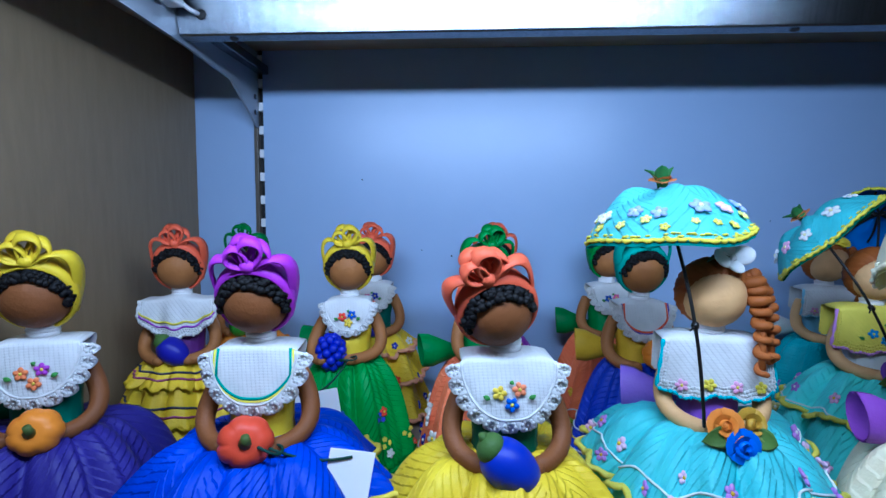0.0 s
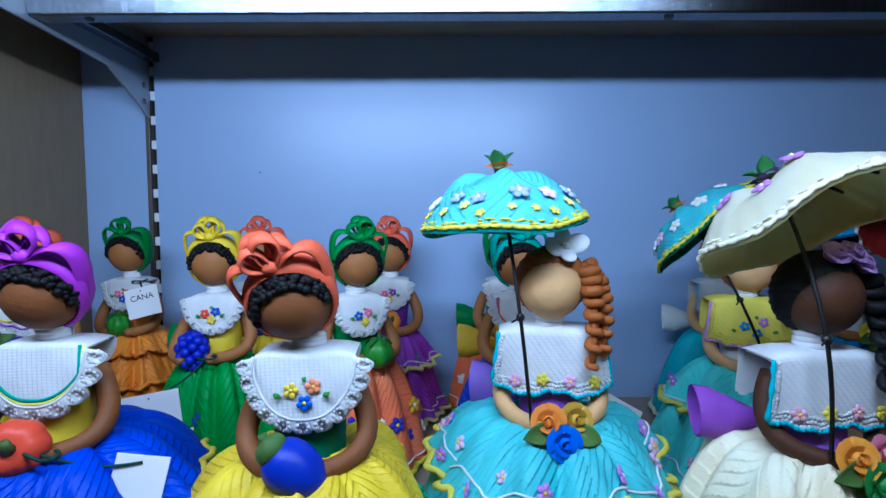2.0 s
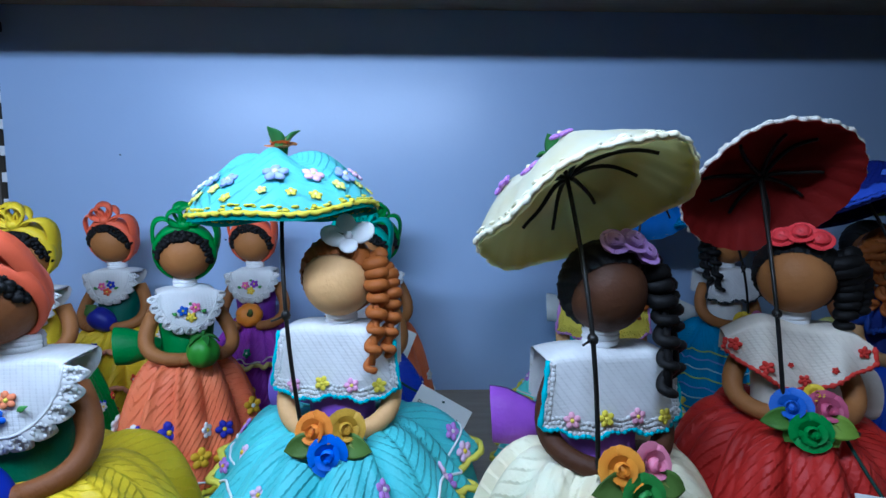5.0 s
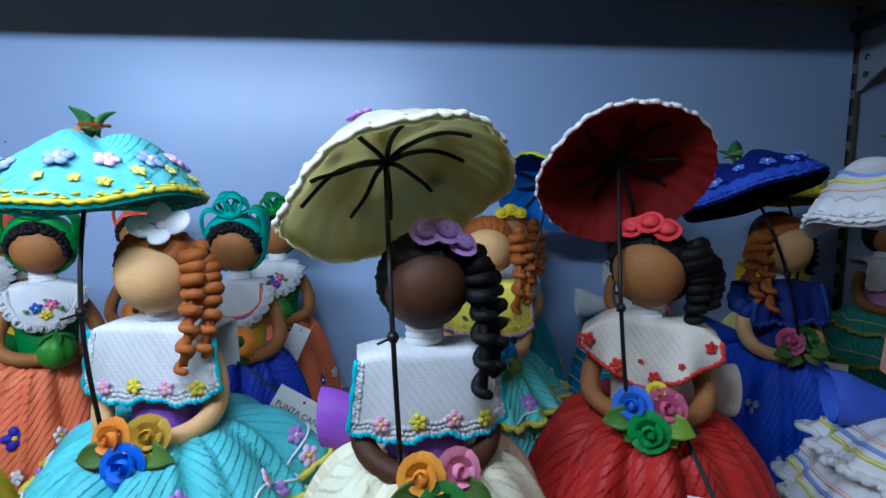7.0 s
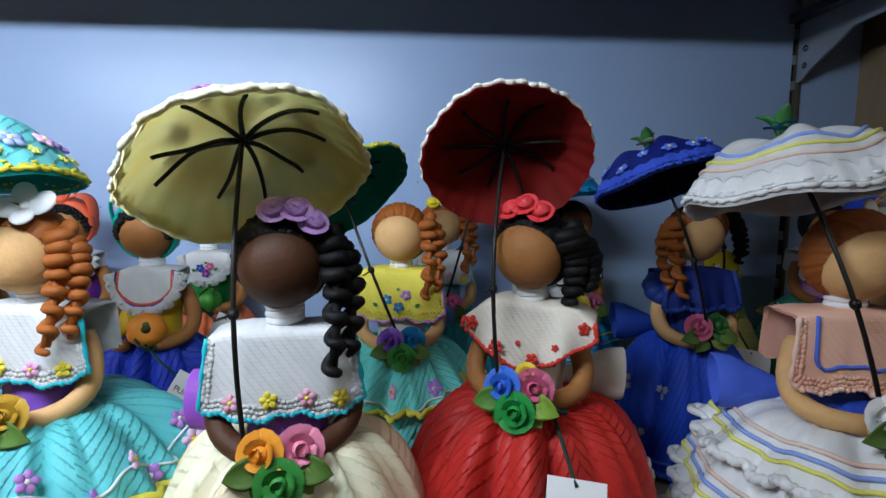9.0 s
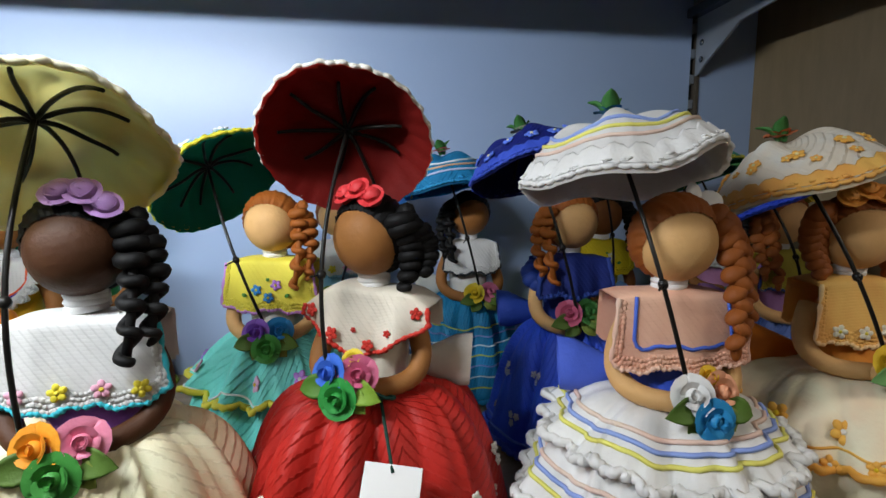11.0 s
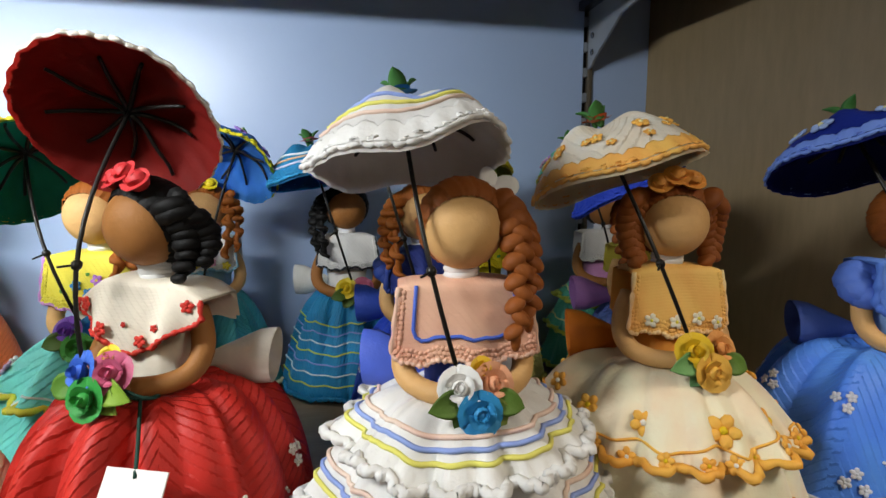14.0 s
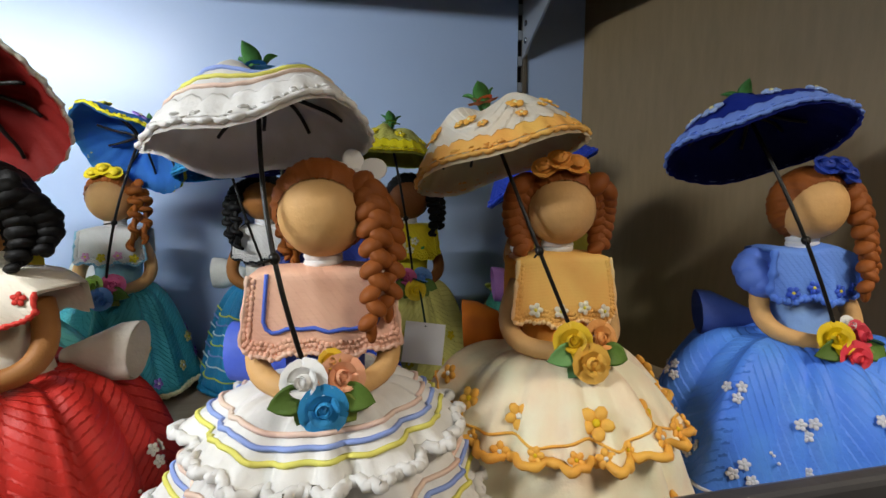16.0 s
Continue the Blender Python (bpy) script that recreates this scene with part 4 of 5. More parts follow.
def aubergine(c, size, col, label):
    e = thing("clay_aubergine", Matrix.Translation(c) @ pose(0, 0, 0, 0, 38, 0), label, "aubergine")
    g = Geo()

    def fn(u, v):
        a, b = TAU * u, math.pi * v
        k = size * 0.82 * math.sin(b) * (1 + 0.16 * math.sin(b * 1.0 + 2.4))
        return (-0.96 * size * math.cos(b), k * math.cos(a), k * math.sin(a))
    g.grid(fn, 32, 20, clay(col, 0, 0.4), True)
    part("fruit", g, e)
    g = Geo()
    g.ball((-0.86 * size, -0.1 * size, 0.12 * size), (0.38 * size, 0.46 * size, 0.46 * size), clay("#4c6b2c"), 14, 9)
    g.tube([(-1.1 * size, -0.1 * size, 0.12 * size), (-1.3 * size, -0.12 * size, 0.3 * size)], 0.13 * size, clay("#4c6b2c"), 8)
    part("calyx", g, e, "leaf green calyx")
    return e


def greens(c, size, label):
    """A lobed green fruit with pointed sepals."""
    e = thing("clay_fruit", Matrix.Translation(c), label, "fruit")
    g = Geo()

    def fn(u, v):
        a, b = TAU * u, math.pi * v
        k = size * math.sin(b) * (0.88 + 0.12 * abs(math.cos(3 * a)))
        return (k * math.cos(a), k * math.sin(a), -size * math.cos(b))
    g.grid(fn, 48, 16, clay("#3f8a22", 0, 0.42), True)
    part("fruit", g, e)
    g = Geo()
    for k in range(5):
        a = TAU * k / 5 + 0.4
        g.leaf((0, 0, size * 0.98), (0.95 * size * math.cos(a), 0.95 * size * math.sin(a), 0.55 * size), 0.45 * size, clay("#2b6a1c"))
    g.tube([(0, 0, 0.9 * size), (0.1 * size, 0, 1.35 * size)], 0.12 * size, clay("#2b6a1c"), 8)
    part("sepals", g, e)
    return e


def grapes(c, size, label):
    e = thing("clay_grapes", Matrix.Translation(c), label, "grapes")
    mat = clay("#1a22a8", 0, 0.4)
    g = Geo()
    g.ball((0, 0, 0), (0.6 * size, 0.5 * size, 0.8 * size), mat, 10, 7)
    core = part("core", g, e)
    g = Geo()
    g.ball((0, 0, 0), 0.3 * size, mat, 10, 8)
    first = None
    for k in range(34):
        v, a = math.acos(1 - 2 * (k + 0.5) / 34), 2.399 * k
        spot = Matrix.Translation((0.72 * size * math.sin(v) * math.cos(a), 0.6 * size * math.sin(v) * math.sin(a), 0.95 * size * math.cos(v)))
        if first is None:
            first = part("berry", g, e)
            ob = first
        else:
            ob = new("berry", first.data)
            ob.parent = e
        ob.matrix_local = spot
    return e


def swing_tag(c, yaw, roll, tiltx, w, h, string_to, lines=(), bars=0):
    """A white card tag on a dark green cord."""
    m = Matrix.Translation(c) @ pose(0, 0, 0, tiltx, roll, yaw)
    e = thing("swing_tag", m, "white card swing tag on a dark green cord", "tag", "swing tags")
    g = Geo()
    g.box((-w / 2, -0.0004, -h / 2), (w / 2, 0.0004, h / 2), PAPER, 0.0002)
    part("card", g, e, "", False)
    for txt, size, zz, shear, *spin in lines:
        cu = bpy.data.curves.new("lettering", "FONT")
        cu.body, cu.size, cu.align_x, cu.align_y, cu.shear, cu.extrude = txt, size, "CENTER", "CENTER", shear, 0.00005
        tmp = bpy.data.objects.new("lettering", cu)
        me = bpy.data.meshes.new_from_object(tmp)
        bpy.data.objects.remove(tmp)
        me.materials.clear()
        me.materials.append(INK)
        ob = new("lettering", me)
        ob.parent = e
        ob.matrix_local = pose(0, -0.0006, zz, 90, spin[0] if spin else 0, 0)
        tagged(ob, "black printed lettering")
    inv = m.inverted()
    b = inv @ Vector(string_to)
    a = Vector((0, -0.0005, h / 2 - 0.003))
    g = Geo()
    g.tube([a.lerp(b, i / 8) + Vector((0.001, 0, -0.003)) * math.sin(math.pi * i / 8) for i in range(9)], 0.00075, CORD, 6)
    part("cord", g, e)
    g = Geo()
    g.tube([b + Vector((0.0062 * math.cos(TAU * i / 14), 0.0062 * math.sin(TAU * i / 14), 0.001 * math.sin(TAU * i / 7))) for i in range(15)], 0.00075, CORD, 6, False)
    part("wrist_loop", g, e)
    return e


LIGHT, TAN, UMBER, DARK = "#d4a66c", "#9a6430", "#7c4a20", "#47270f"
BLK, GINGER, COCOA = "#060505", "#9a5418", "#8e4c18"
WHITE = "#cfcecb"

# -- dolls with turbans --
doll(-0.227, 0.2560, 22, "clay doll in a yellow turban and a deep purple skirt", R=0.066, bell=0.45, nod=10, skin=UMBER, hair=BLK, turban="#e3c414", skirt="#2f2580", bodice="#0f6a55", hem="#3a5a2a", collar_blooms=("#f0824a", "#a03cb4"), blooms=((0.82, 9, ("#2b6a3a", "#7a3aa0", "#d9c23a"), 0.0045),), sash="#0f6a4a", folds=0.12)
doll(-0.1070, 0.2534, 6, "clay doll in a magenta turban and a bright blue skirt", R=0.072, tiers=2, bell=0.40, nod=14, skin=UMBER, hair=BLK, turban="#ab36c6", skirt="#0c3cc4", bodice="#d9bd18", hem="#d8c63a", piping=("#d9cf3a", "#0f8a78"), scallops=9, folds=0.14)
doll(0.0180, 0.2420, 4, "clay doll in a coral turban tilting her head, yellow skirt", R=0.066, bell=0.42, skin=UMBER, hair=BLK, turban="#e8643f", tilt=-20, nod=18, bib=0.0215, skirt="#e6c512", bodice="#0f5a3a", collar_blooms=("#e6c435", "#f0875a", "#2458c0", "#4a8a3a"), blooms=((0.52, 10, ("#e86aa0", "#2458c0", "#e9e6dc", "#2a9a7a"), 0.0062),), hem="#e06aa0", folds=0.12)
doll(-0.2297, 0.3923, 12, "clay doll in a coral turban and a striped yellow tiered skirt", R=0.050, bell=0.6, tiers=3, skin=TAN, hair=BLK, turban="#e0603c", skirt="#e6c010", bodice="#5a2470", piping=("#8a3aa8", "#d9cf3a"), cut="cape", folds=0.09, lines=((0.18, "#2a3050", 0, 0), (0.24, "#8a3a6a", 0, 0), (0.5, "#2a3050", 0, 0), (0.57, "#8a3a6a", 0, 0), (0.83, "#2a3050", 0, 0), (0.9, "#8a3a6a", 0, 0)), quilt=0, bib=0.0275)
doll(-0.2150, 0.4840, 0, "clay doll in a green turban and an orange tiered skirt", R=0.046, tiers=3, bell=0.6, bib=0.0170, drop=0.0235, ruffle=0.0072, skin=TAN, hair=BLK, turban="#1a7a2c", bow=((-30, 0.012), (5, 0.012), (38, 0.012)), skirt="#f08a18", bodice="#e88a1c", collar_blooms=("#e86a9a", "#e0643c", "#2458c0", "#e6c435"), blooms=((0.28, 8, ("#d4542a", "#3a2a90"), 0.003), (0.62, 10, ("#d4542a", "#3a2a90"), 0.003), (0.9, 12, ("#d4542a", "#3a2a90"), 0.003)), hem="#e88a1c")
doll(-0.0941, 0.3949, 6, "clay doll in a yellow turban and a green skirt", R=0.050, bell=0.6, bib=0.0170, drop=0.0235, ruffle=0.0072, skin=TAN, hair=BLK, turban="#e3c414", skirt="#1c8a2c", bodice="#d9bd18", hem="#1c8a2c", folds=0.11, collar_blooms=("#e0402a", "#2458c0", "#e6c435", "#4a8a3a"), trios=((0.56, 8, "#3a4ac0", 0.0022), (0.82, 10, "#d8c83a", 0.0022)), blooms=((0.60, 9, ("#e9e6dc", "#d4402a"), 0.0036), (0.84, 10, ("#e9e6dc", "#d4402a"), 0.0036)), sash="#157a30", hold=(-0.008, -0.0225, 0.088))
doll(-0.0919, 0.4876, 0, "clay doll in a coral turban and a yellow flounced skirt", R=0.048, tiers=3, bell=0.6, bib=0.0170, drop=0.0235, ruffle=0.0072, skin=TAN, hair=BLK, turban="#e8643f", skirt="#e6c010", bodice="#0f5a4a", hem="#e9a07a", collar_blooms=("#e86aa0", "#2438b0", "#e0643c"), blooms=((0.25, 8, ("#2438b0", "#e0643c", "#e9e6dc"), 0.0045), (0.6, 10, ("#d4402a", "#2438b0"), 0.004), (0.9, 12, ("#e0643c", "#2438b0"), 0.004)))
doll(0.0107, 0.3916, 32, "clay doll in a green turban and a coral skirt", R=0.048, bell=0.6, bib=0.0175, drop=0.0245, ruffle=0.0072, skin=TAN, hair=BLK, turban="#15802c", skirt="#ff7a4a", bodice="#157a30", hem="#c8c022", turn=-14, tilt=4, collar_blooms=("#2458c0", "#e86aa0", "#e6c435", "#e0643c"), blooms=((0.62, 15, ("#2a2aa0", "#e9e6dc", "#e3b414"), 0.0066), (0.80, 17, ("#2a2aa0", "#e9e6dc", "#e3b414"), 0.0062)), lines=((0.93, "#e9e6dc", 0.012, 9),), sash="#157a30", hold=(0.006, -0.0215, 0.088))
doll(0.0255, 0.4896, 2, "clay doll in a coral turban and a purple tiered skirt", R=0.044, tiers=2, bell=0.6, bib=0.0170, drop=0.0235, ruffle=0.0072, skin=TAN, hair=BLK, turban="#e8643f", skirt="#9a3cb8", bodice="#6a2a90", hem="#d9d07a", collar_blooms=("#e86aa0", "#8a3ab4", "#e6c435"), blooms=((0.38, 8, ("#2a3ab0", "#e88a3a", "#2a9a6a"), 0.0042), (0.85, 9, ("#2a3ab0", "#e0643c"), 0.0042)), lines=((0.44, "#e9e6dc", 0.02, 8), (0.9, "#e9e6dc", 0.02, 8)))
doll(0.1318, 0.3952, 4, "clay doll in a teal turban and a royal blue skirt", R=0.050, bell=0.6, bib=0.0185, drop=0.0245, ruffle=0.0074, skin=TAN, hair=BLK, turban="#0f9a88", skirt="#1a34ae", bodice="#d9b018", hem="#d8c63a", piping=("#3a3aa0", "#d4542a"), lines=((0.74, "#d9e0ea", 0.012, 12), (0.82, "#d9c63a", 0.01, 12), (0.90, "#d9e0ea", 0.012, 12)), sash="#d9b018", quilt=30.0)
doll(0.1326, 0.4910, 6, "clay doll in a green turban and a coral skirt with flowers", R=0.048, bell=0.6, bib=0.0170, drop=0.0235, ruffle=0.0072, skin=TAN, hair=BLK, turban="#15802c", skirt="#ff7844", bodice="#157a30", hem="#8aa022", collar_blooms=("#2458c0", "#e86aa0", "#8a3ab4"), blooms=((0.72, 12, ("#2a2aa0", "#e9e6dc", "#e3b414"), 0.0055),), lines=((0.9, "#e9e6dc", 0.02, 9),), sash="#157a30")

# -- dolls with parasols, front row --
doll(0.1347, 0.2864, -6, "pale clay doll with a ginger plait and a turquoise skirt", bell=0.38, R=0.068, tiers=2, skin=LIGHT, hair=GINGER, plaits=(1,), skirt="#68c6c8", bodice="#7a4ab0", collar_edge="#35b6c4", bloom_row=True, collar_blooms=("#dba0c4", "#e3cf3a"), hem="#dcd04a", blooms=((0.30, 10, ("#c08ad8", "#f2c0dc", "#dcd04a"), 0.0044), (0.42, 14, ("#b884d8", "#f2c0dc", "#e4da5a"), 0.0050)), lines=((0.37, "#dfe9ea", 0.03, 9),), hairbloom="#fbf9f6", bloom_kind="bloom", bloom_at=0.30, quilt=36.0, sash="#7a5ab4", folds=0.13)
doll(0.2502, 0.2532, 6, "dark clay doll with a black plait and a cream skirt", R=0.060, bell=0.45, collar_up=-0.003, skin=DARK, hair=BLK, plaits=(1,), plait_n=7, plait_len=0.022, plait_r=0.0074, skirt="#fbeac0", bodice="#8a54b8", collar_edge="#35b6c4", bloom_row=True, collar_blooms=("#dba0b4", "#e3cf3a"), hem="#f2e8c4", hairbloom="#b48ac4", bloom_at=0.3, sash="#9450bc", quilt=26.0, blooms=((0.8, 8, ("#b07ad0", "#e9b0d0"), 0.005),), folds=0.12)
doll(0.3581, 0.2857, -24, "clay doll with black plaits and a red skirt", R=0.063, bell=0.38, cut="vee", collar_lines=True, hold=(0.0, -0.0235, 0.0905), skin="#a06a36", hair=BLK, plaits=(1,), plait_n=8, plait_len=0.004, plait_y=0.013, plait_r=0.0082, turn=-14, skirt="#bc261d", bodice="#dcd4c2", collar="#dcd2c0", collar_edge="#c43226", collar_blooms=("#c43226",), lace=False, hem="#cf2f24", hairbloom="#d83a3e", bloom_at=0.05, sash="#e0d6c8", sash_sides=(1,), folds=0.13, trios=((0.62, 11, "#e6ded0", 0.0031), (0.9, 9, "#e6ded0", 0.0028)), quilt=34.0, pearls=((0.66, 24, "#e6ded0", 0.0008),))
doll(0.4876, 0.2534, -4, "pale clay doll with ginger plaits and a white frilled skirt", bell=0.42, R=0.064, tiers=3, froth=0.0020, piped=0.0011, hold=(0.0, -0.0235, 0.0905), skin=LIGHT, hair=COCOA, plaits=(1,), skirt="#e4e2de", collar="#f2b298", collar_edge="#f4c0aa", bodice="#3a5ad0", hem="#e4e2de", hairbloom="#fbf9f6", bloom_kind="bloom", bloom_at=0.80, bloom_polar=118, sash="#5470e0", lines=tuple((k / 3 + d, c, 0, 0) for k in range(3) for d, c in ((0.135, "#f4cdbc"), (0.185, "#8fa6ea"), (0.235, "#ece070"))), quilt=0, folds=0.08, piping=("#4a6ad0",))
doll(0.5984, 0.2737, -4, "pale clay doll with ginger plaits and a cream and orange skirt", bell=0.42, R=0.066, tiers=2, froth=0.0018, hold=(0.0, -0.0235, 0.0905), skin=LIGHT, hair=COCOA, plaits=(1, -1), skirt="#ffe6c4", collar="#ffb462", collar_edge="#ffc690", bodice="#ff9c40", hem="#ffb24e", hairbloom="#f5a04a", bloom_at=-0.1, strands=1, plait_r=0.0078, plait_y=0.016, plait_len=0.000, turn=-12, bib=0.0225, sash="#e07f2a", collar_blooms=("#e9dcc8",), bloom_row=True, collar_lines=False, blooms=((0.33, 11, ("#ffb24e",), 0.0066), (0.45, 26, ("#ffb24e",), 0.0042), (0.8, 10, ("#ffb24e",), 0.0075), (0.93, 26, ("#ffb24e",), 0.0042)), lines=((0.41, "#ffb24e", 0.018, 11), (0.88, "#ffb24e", 0.018, 12)), quilt=0)
doll(0.738, 0.2680, -8, "pale clay doll with a ginger plait and a periwinkle blue skirt", bell=0.40, R=0.074, skin=LIGHT, hair=COCOA, plaits=(1,), skirt="#4c88ff", collar="#5f8cf0", collar_edge="#5280e8", bodice="#82aaf4", drop=0.026, puff="#5a80e4", puffed=1.45, hem="#7a9cf0", hairbloom="#2040a8", bloom_at=0.3, sash="#4a66b8", collar_blooms=("#2f55c4",), bloom_row=True, trios=((0.46, 11, "#cfd4e6", 0.0030), (0.72, 14, "#cfd4e6", 0.0032)), pearls=((0.60, 24, "#cfd4e6", 0.0008),), lines=((0.9, "#cfd8f0", 0, 0),), quilt=30.0, folds=0.12)

# -- dolls with parasols, behind --
doll(0.2952, 0.3825, -10, "pale clay doll with a yellow collar and a turquoise tiered skirt", R=0.060, bell=0.55, tiers=2, skin=LIGHT, hair=GINGER, plaits=(1,), plait_n=6, skirt="#78e2d6", collar="#e0d04a", collar_edge="#c58ad0", collar_blooms=("#3a8ad0", "#b07ad0"), bodice="#dcdad4", hem="#dcd04a", blooms=((0.35, 9, ("#b07ad0", "#dcd04a", "#e9b0d0"), 0.005), (0.85, 9, ("#b07ad0", "#e9b0d0", "#dcd04a"), 0.005)), lines=((0.45, "#e4ecec", 0.03, 7), (0.9, "#e4ecec", 0.03, 7)))
doll(0.3293, 0.4835, -4, "pale clay doll with brown hair and a grey-turquoise skirt", R=0.052, bell=0.6, bib=0.0225, drop=0.027, skin=LIGHT, hair=GINGER, plaits=(1,), plait_n=5, skirt="#46aeb6", collar_edge="#8ac0d8", collar_blooms=("#dba0c4", "#e3cf3a"), bloom_row=True, bodice="#8ac0d8", hem="#d9d4a8", blooms=((0.6, 9, ("#9a7ad0", "#dcc87a"), 0.0045), (0.85, 10, ("#dcc87a", "#9a7ad0"), 0.0045)), hairbloom="#e0c828", bloom_at=0.0, sash="#dfe2dc", quilt=44.0)
doll(0.4393, 0.4790, 6, "dark clay doll with black plaits and a sea blue skirt", R=0.052, bell=0.6, bib=0.0225, drop=0.027, skin=TAN, hair=BLK, plaits=(-1,), plait_n=6, skirt="#1f8cc0", collar_edge="#20262c", bodice="#dcdad4", hem="#1a7fae", sash="#d8d8d0", lines=tuple((0.38 + 0.085 * k, ("#cfd65a", "#8a9ad8", "#cfe4ea")[k % 3], 0.008, 16) for k in range(7)), quilt=50.0)
doll(0.4890, 0.3745, 4, "pale clay doll in a deep blue dress with white flowers", R=0.051, bell=0.6, skin=LIGHT, hair=GINGER, plaits=(-1,), plait_n=6, skirt="#2c54dc", collar="#22327e", collar_edge="#27408f", bodice="#22327e", drop=0.026, puff="#27408f", hem="#3a5ad0", sash="#2a48a8", trios=((0.52, 8, "#c9cfe4", 0.0026), (0.80, 10, "#c9cfe4", 0.0026)), lines=((0.92, "#5a7ae0", 0, 0),), quilt=44.0)
doll(0.555, 0.4680, -6, "dark clay doll with a black plait and a lemon dress", R=0.048, bell=0.6, bib=0.0225, drop=0.027, skin=UMBER, hair=BLK, plaits=(1,), plait_n=8, plait_len=0.012, skirt="#dcda80", collar="#d8c41c", collar_edge="#d8c41c", bodice="#c9c020", hem="#c9c86a", collar_blooms=("#d8d8c0",), blooms=((0.6, 8, ("#d8c41c",), 0.004), (0.82, 9, ("#d8c41c",), 0.004)), folds=0.10)
doll(0.676, 0.4860, -4, "dark clay doll with black hair and a mint tiered skirt", R=0.048, tiers=3, bell=0.6, bib=0.0225, drop=0.027, skin=TAN, hair=BLK, plaits=(1,), plait_n=7, skirt="#4aa488", collar_edge="#d8d8d0", bodice="#c88ab8", hem="#b8c04a", lines=((0.2, "#d8d08a", 0.02, 8), (0.55, "#d8d08a", 0.02, 8)))
doll(0.652, 0.3810, 4, "pale clay doll in a lapis blue skirt with a lilac bow", R=0.046, bell=0.6, bib=0.0225, drop=0.027, skin=LIGHT, hair=COCOA, plaits=(-1,), plait_n=5, skirt="#5a74b8", collar="#c9bc4a", collar_edge="#3a50a0", bodice="#a878b4", sash="#a070b0", hem="#2a40a0", lines=((0.4, "#2a48b0", 0.04, 6), (0.65, "#2a48b0", 0.04, 6)), hairbloom="#c9b820", bloom_at=0.2)

# -- parasols --
PALE = ("#f2b8d8", "#a884d8", "#f4f2f4", "#9aa8e0")
PASTEL = ("#e9b0d0", "#b07ad0", "#e6e6ea", "#dcd04a")


def held(x, y, dx=0.0):
    return (x + dx, y - 0.0215, 0.088)


# red, sea blue, deep blue, navy, lapis: underside shade put into the lining colour
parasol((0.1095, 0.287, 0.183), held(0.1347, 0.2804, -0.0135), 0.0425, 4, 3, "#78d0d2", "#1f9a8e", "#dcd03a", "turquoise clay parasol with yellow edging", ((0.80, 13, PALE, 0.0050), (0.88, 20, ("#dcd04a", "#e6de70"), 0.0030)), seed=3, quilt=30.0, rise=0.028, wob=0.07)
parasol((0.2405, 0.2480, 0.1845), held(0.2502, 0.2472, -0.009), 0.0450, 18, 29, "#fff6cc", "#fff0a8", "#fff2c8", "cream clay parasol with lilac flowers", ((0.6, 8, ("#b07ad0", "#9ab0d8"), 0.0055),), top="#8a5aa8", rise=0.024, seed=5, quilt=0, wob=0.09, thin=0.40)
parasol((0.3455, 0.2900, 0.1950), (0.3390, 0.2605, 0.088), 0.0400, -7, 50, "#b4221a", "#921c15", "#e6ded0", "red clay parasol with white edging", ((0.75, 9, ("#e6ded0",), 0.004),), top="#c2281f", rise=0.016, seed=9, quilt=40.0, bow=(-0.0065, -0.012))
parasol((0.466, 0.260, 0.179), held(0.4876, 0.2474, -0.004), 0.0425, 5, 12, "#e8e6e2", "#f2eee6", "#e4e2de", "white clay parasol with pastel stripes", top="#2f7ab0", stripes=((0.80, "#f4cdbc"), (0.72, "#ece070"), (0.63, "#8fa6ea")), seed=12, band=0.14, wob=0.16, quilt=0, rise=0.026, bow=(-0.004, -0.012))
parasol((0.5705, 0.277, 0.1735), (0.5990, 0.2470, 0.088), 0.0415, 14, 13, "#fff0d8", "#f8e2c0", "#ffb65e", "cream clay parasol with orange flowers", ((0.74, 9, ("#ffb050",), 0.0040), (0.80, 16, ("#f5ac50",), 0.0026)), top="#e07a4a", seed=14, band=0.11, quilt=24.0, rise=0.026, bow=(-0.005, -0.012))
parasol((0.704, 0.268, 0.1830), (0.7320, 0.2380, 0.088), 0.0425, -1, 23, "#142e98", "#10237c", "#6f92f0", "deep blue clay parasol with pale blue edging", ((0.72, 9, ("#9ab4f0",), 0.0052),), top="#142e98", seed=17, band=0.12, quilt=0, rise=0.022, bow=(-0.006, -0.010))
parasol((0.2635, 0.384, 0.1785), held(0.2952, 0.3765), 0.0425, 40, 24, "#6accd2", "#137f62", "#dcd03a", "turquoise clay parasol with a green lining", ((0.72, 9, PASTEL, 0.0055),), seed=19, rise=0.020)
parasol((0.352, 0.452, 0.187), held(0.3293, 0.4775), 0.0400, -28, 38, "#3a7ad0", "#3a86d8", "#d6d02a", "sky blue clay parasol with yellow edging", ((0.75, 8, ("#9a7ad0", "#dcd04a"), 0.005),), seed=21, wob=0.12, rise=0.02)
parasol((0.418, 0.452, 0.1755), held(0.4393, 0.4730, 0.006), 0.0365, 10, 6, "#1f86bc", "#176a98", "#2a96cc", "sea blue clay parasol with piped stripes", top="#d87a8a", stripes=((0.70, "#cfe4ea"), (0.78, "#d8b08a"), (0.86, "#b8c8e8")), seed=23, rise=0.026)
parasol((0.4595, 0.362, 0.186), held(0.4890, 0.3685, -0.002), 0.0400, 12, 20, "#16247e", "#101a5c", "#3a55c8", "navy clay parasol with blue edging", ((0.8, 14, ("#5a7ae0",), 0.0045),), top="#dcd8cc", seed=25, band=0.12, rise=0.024)
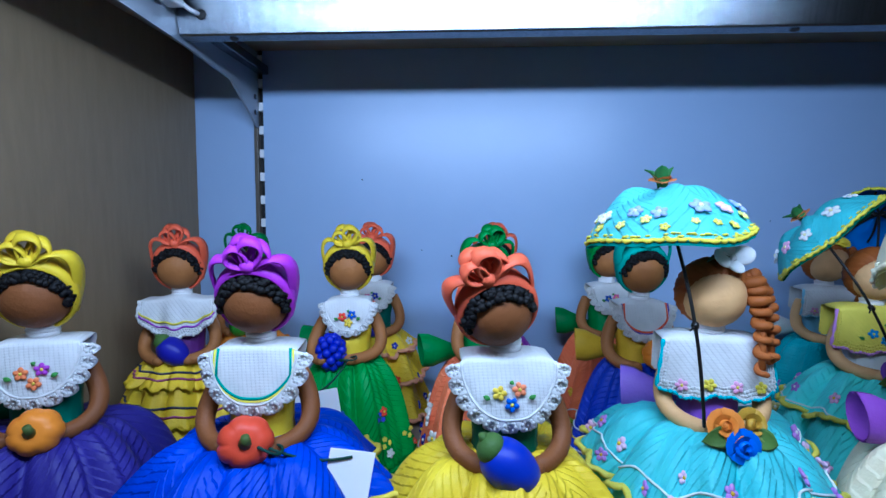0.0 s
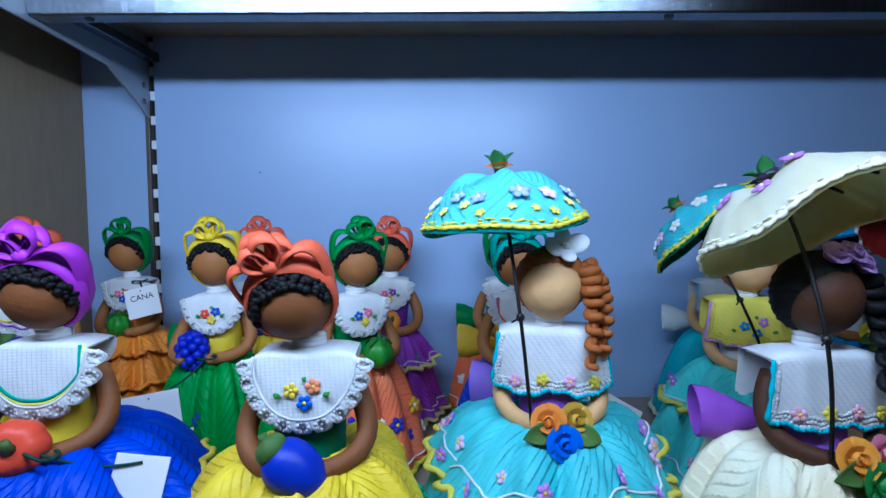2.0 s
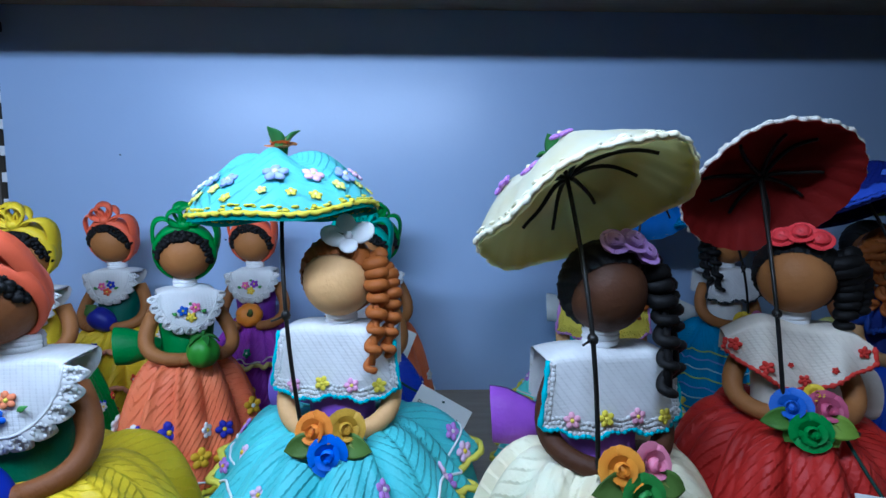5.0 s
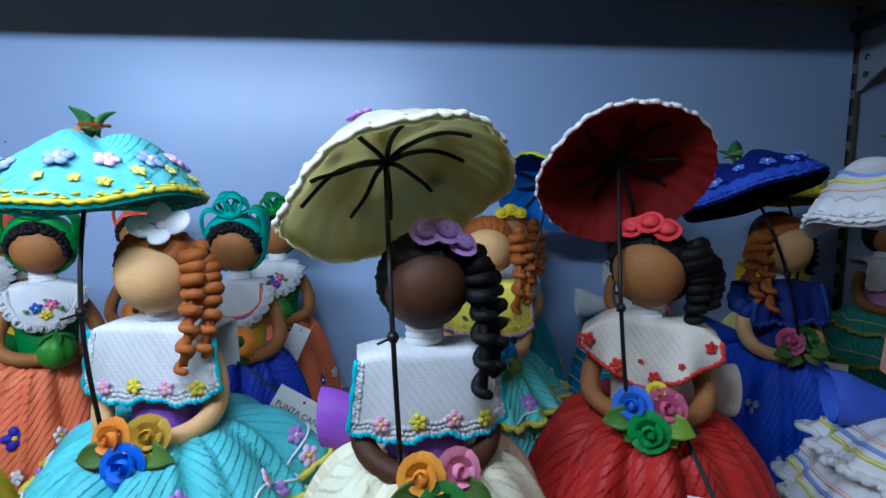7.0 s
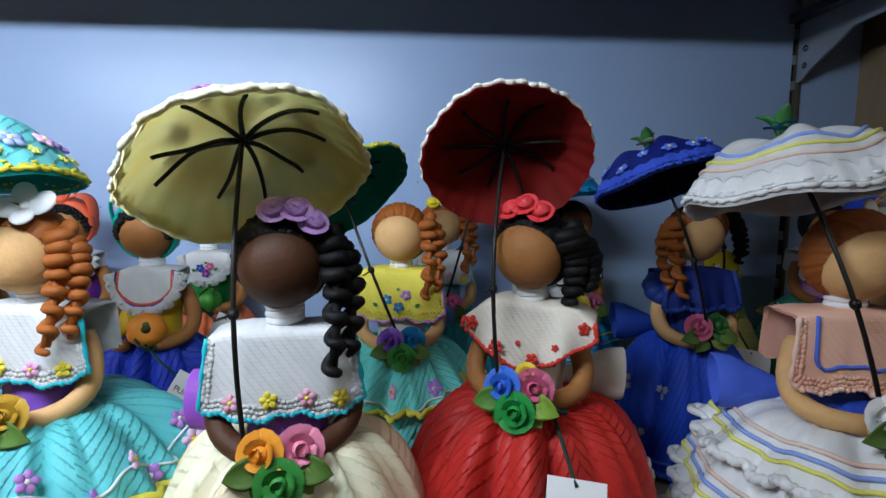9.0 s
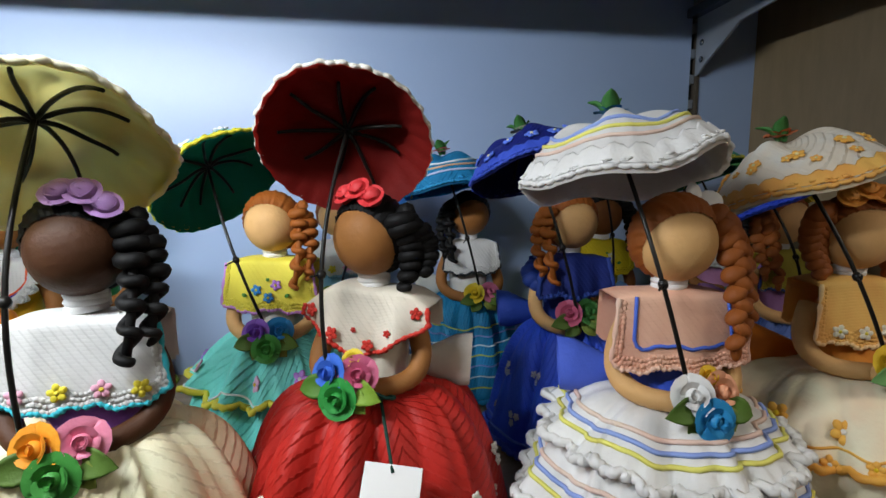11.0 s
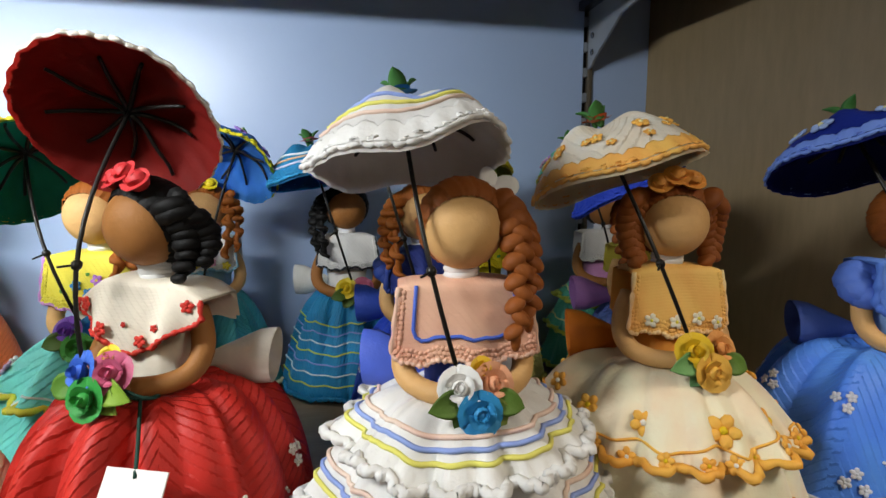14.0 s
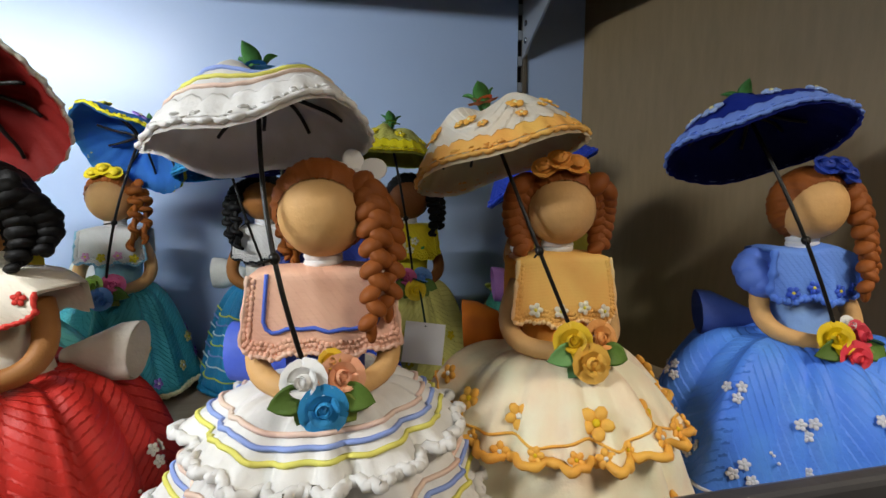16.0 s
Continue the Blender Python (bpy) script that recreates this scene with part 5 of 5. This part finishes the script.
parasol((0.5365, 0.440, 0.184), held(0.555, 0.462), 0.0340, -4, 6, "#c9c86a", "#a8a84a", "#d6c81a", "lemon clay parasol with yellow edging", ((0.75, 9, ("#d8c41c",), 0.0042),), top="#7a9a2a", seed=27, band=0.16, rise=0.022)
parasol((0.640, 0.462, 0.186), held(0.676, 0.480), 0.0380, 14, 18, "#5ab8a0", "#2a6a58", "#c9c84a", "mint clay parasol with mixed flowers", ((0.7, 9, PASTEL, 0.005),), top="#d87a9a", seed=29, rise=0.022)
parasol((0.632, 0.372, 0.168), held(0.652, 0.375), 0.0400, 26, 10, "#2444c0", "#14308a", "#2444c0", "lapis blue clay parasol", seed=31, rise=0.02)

# -- posies and fruit --
OLIVE = ("#4f6a28", "#5a7a30", "#4f6a28", "#7a8a3a")


def hold_at(x, y):
    return (x, y - 0.0255, 0.0868)


posy((0.1347, 0.2525, 0.0885), 0, ("#e58a2a", "#c39a2a", "#2a66d0"), OLIVE, "posy of orange, ochre and blue clay roses")
posy(hold_at(0.2545, 0.2472), 6, ("#ee9a2a", "#ea8aa4", "#3f8a3a"), OLIVE, "posy of orange, pink and green clay roses")
posy((0.3450, 0.2545, 0.0945), -24, ("#3a6ac8", "#c05a7a", "#2a8a3a", "#dcc02a"), ("#4f7a28", "#7a9a30", "#4f7a28", "#7a9a3a"), "posy of blue, rose and green clay roses")
posy((0.4868, 0.2225, 0.0915), 0, ("#f4f2ee", "#f4aa84", "#2a8ac0", "#dcb02a"), OLIVE, "posy of white, peach and blue clay roses")
posy((0.5978, 0.2405, 0.0930), -4, ("#e0b82a", "#eaa05a", "#d8a848"), ("#6a9a5a", "#5a7a30", "#5a8a5a"), "posy of yellow and orange clay roses")
posy((0.7330, 0.2350, 0.0868), -8, ("#e6c41a", "#d8485a", "#d8404e", "#e6e4de"), OLIVE, "posy of yellow and red clay roses")
posy(hold_at(0.2952, 0.3765), 0, ("#7a4ab0", "#2a86c8", "#3f8a3a"), OLIVE, "posy of violet, blue and green clay roses")
posy(hold_at(0.3293, 0.4775), 0, ("#7a9a3a", "#d86a9a", "#6a9ad8"), OLIVE, "posy of green, pink and blue clay roses")
posy(hold_at(0.4453, 0.4730), 0, ("#dcc02a", "#d87a9a"), OLIVE, "posy of yellow and pink clay roses")
posy((0.4857, 0.3465, 0.0937), 0, ("#c05a7a", "#3f7a3a"), OLIVE, "posy of rose and green clay roses")
posy(hold_at(0.555, 0.462), 0, ("#c05a8a", "#6a9ad8", "#dcc02a"), OLIVE, "posy of pink, blue and yellow clay roses")
pumpkin((-0.1035, 0.2245, 0.0905), 0.0128, "#d4482a", "red-orange clay pumpkin in the arms of a doll")
pumpkin((-0.211, 0.2305, 0.0900), 0.0120, "#e5861c", "orange clay pumpkin in the arms of a doll")
pumpkin((0.138, 0.3705, 0.0945), 0.0115, "#e5861c", "orange clay pumpkin in the arms of a doll")
pumpkin((0.0265, 0.4680, 0.0935), 0.0110, "#e5861c", "orange clay pumpkin in the arms of a doll")
aubergine((0.0190, 0.2150, 0.0865), 0.0150, "#1c2ea8", "blue clay aubergine in the arms of a doll")
aubergine((-0.2250, 0.3700, 0.0910), 0.0135, "#221c98", "indigo clay aubergine in the arms of a doll")
aubergine((-0.0930, 0.4650, 0.0910), 0.0125, "#1c2088", "indigo clay aubergine in the arms of a doll")
grapes((-0.1040, 0.3740, 0.0915), 0.0125, "bunch of blue clay grapes in the arms of a doll")
greens((0.0310, 0.3690, 0.0920), 0.0105, "green lobed clay fruit in the arms of a doll")
greens((-0.2150, 0.4610, 0.0910), 0.0100, "green lobed clay fruit in the arms of a doll")
greens((0.1390, 0.4680, 0.0920), 0.0100, "green lobed clay fruit in the arms of a doll")

# -- swing tags --
TAGTEXT = (("PUNTA CANA", 0.0046, 0.003, 0.0), ("Para ti", 0.0046, -0.005, 0.4))
swing_tag((0.1815, 0.3290, 0.0630), -8, 28, -16, 0.034, 0.026, (0.141, 0.361, 0.088), TAGTEXT)
swing_tag((-0.1000, 0.3150, 0.0660), 6, -10, -10, 0.036, 0.030, (-0.088, 0.362, 0.090))
swing_tag((-0.0575, 0.2320, 0.0680), 14, 12, -12, 0.022, 0.030, (-0.092, 0.2235, 0.088))
swing_tag((-0.1890, 0.4560, 0.1130), 8, -14, -10, 0.028, 0.026, (-0.2010, 0.4720, 0.1290), (("CANA", 0.007, 0.004, 0.0),))
swing_tag((0.3622, 0.2280, 0.0550), -14, 4, -30, 0.023, 0.030, (0.3600, 0.2540, 0.088), (("PUN", 0.007, -0.006, 0.0, 90),))
swing_tag((0.5560, 0.4020, 0.0480), -6, 8, -14, 0.030, 0.030, (0.5580, 0.4360, 0.088))
swing_tag((0.1560, 0.4380, 0.0720), 16, 28, -14, 0.014, 0.032, (0.1400, 0.4570, 0.086))
swing_tag((0.7720, 0.2030, 0.0560), -14, 4, -14, 0.026, 0.030, (0.7450, 0.2350, 0.088))
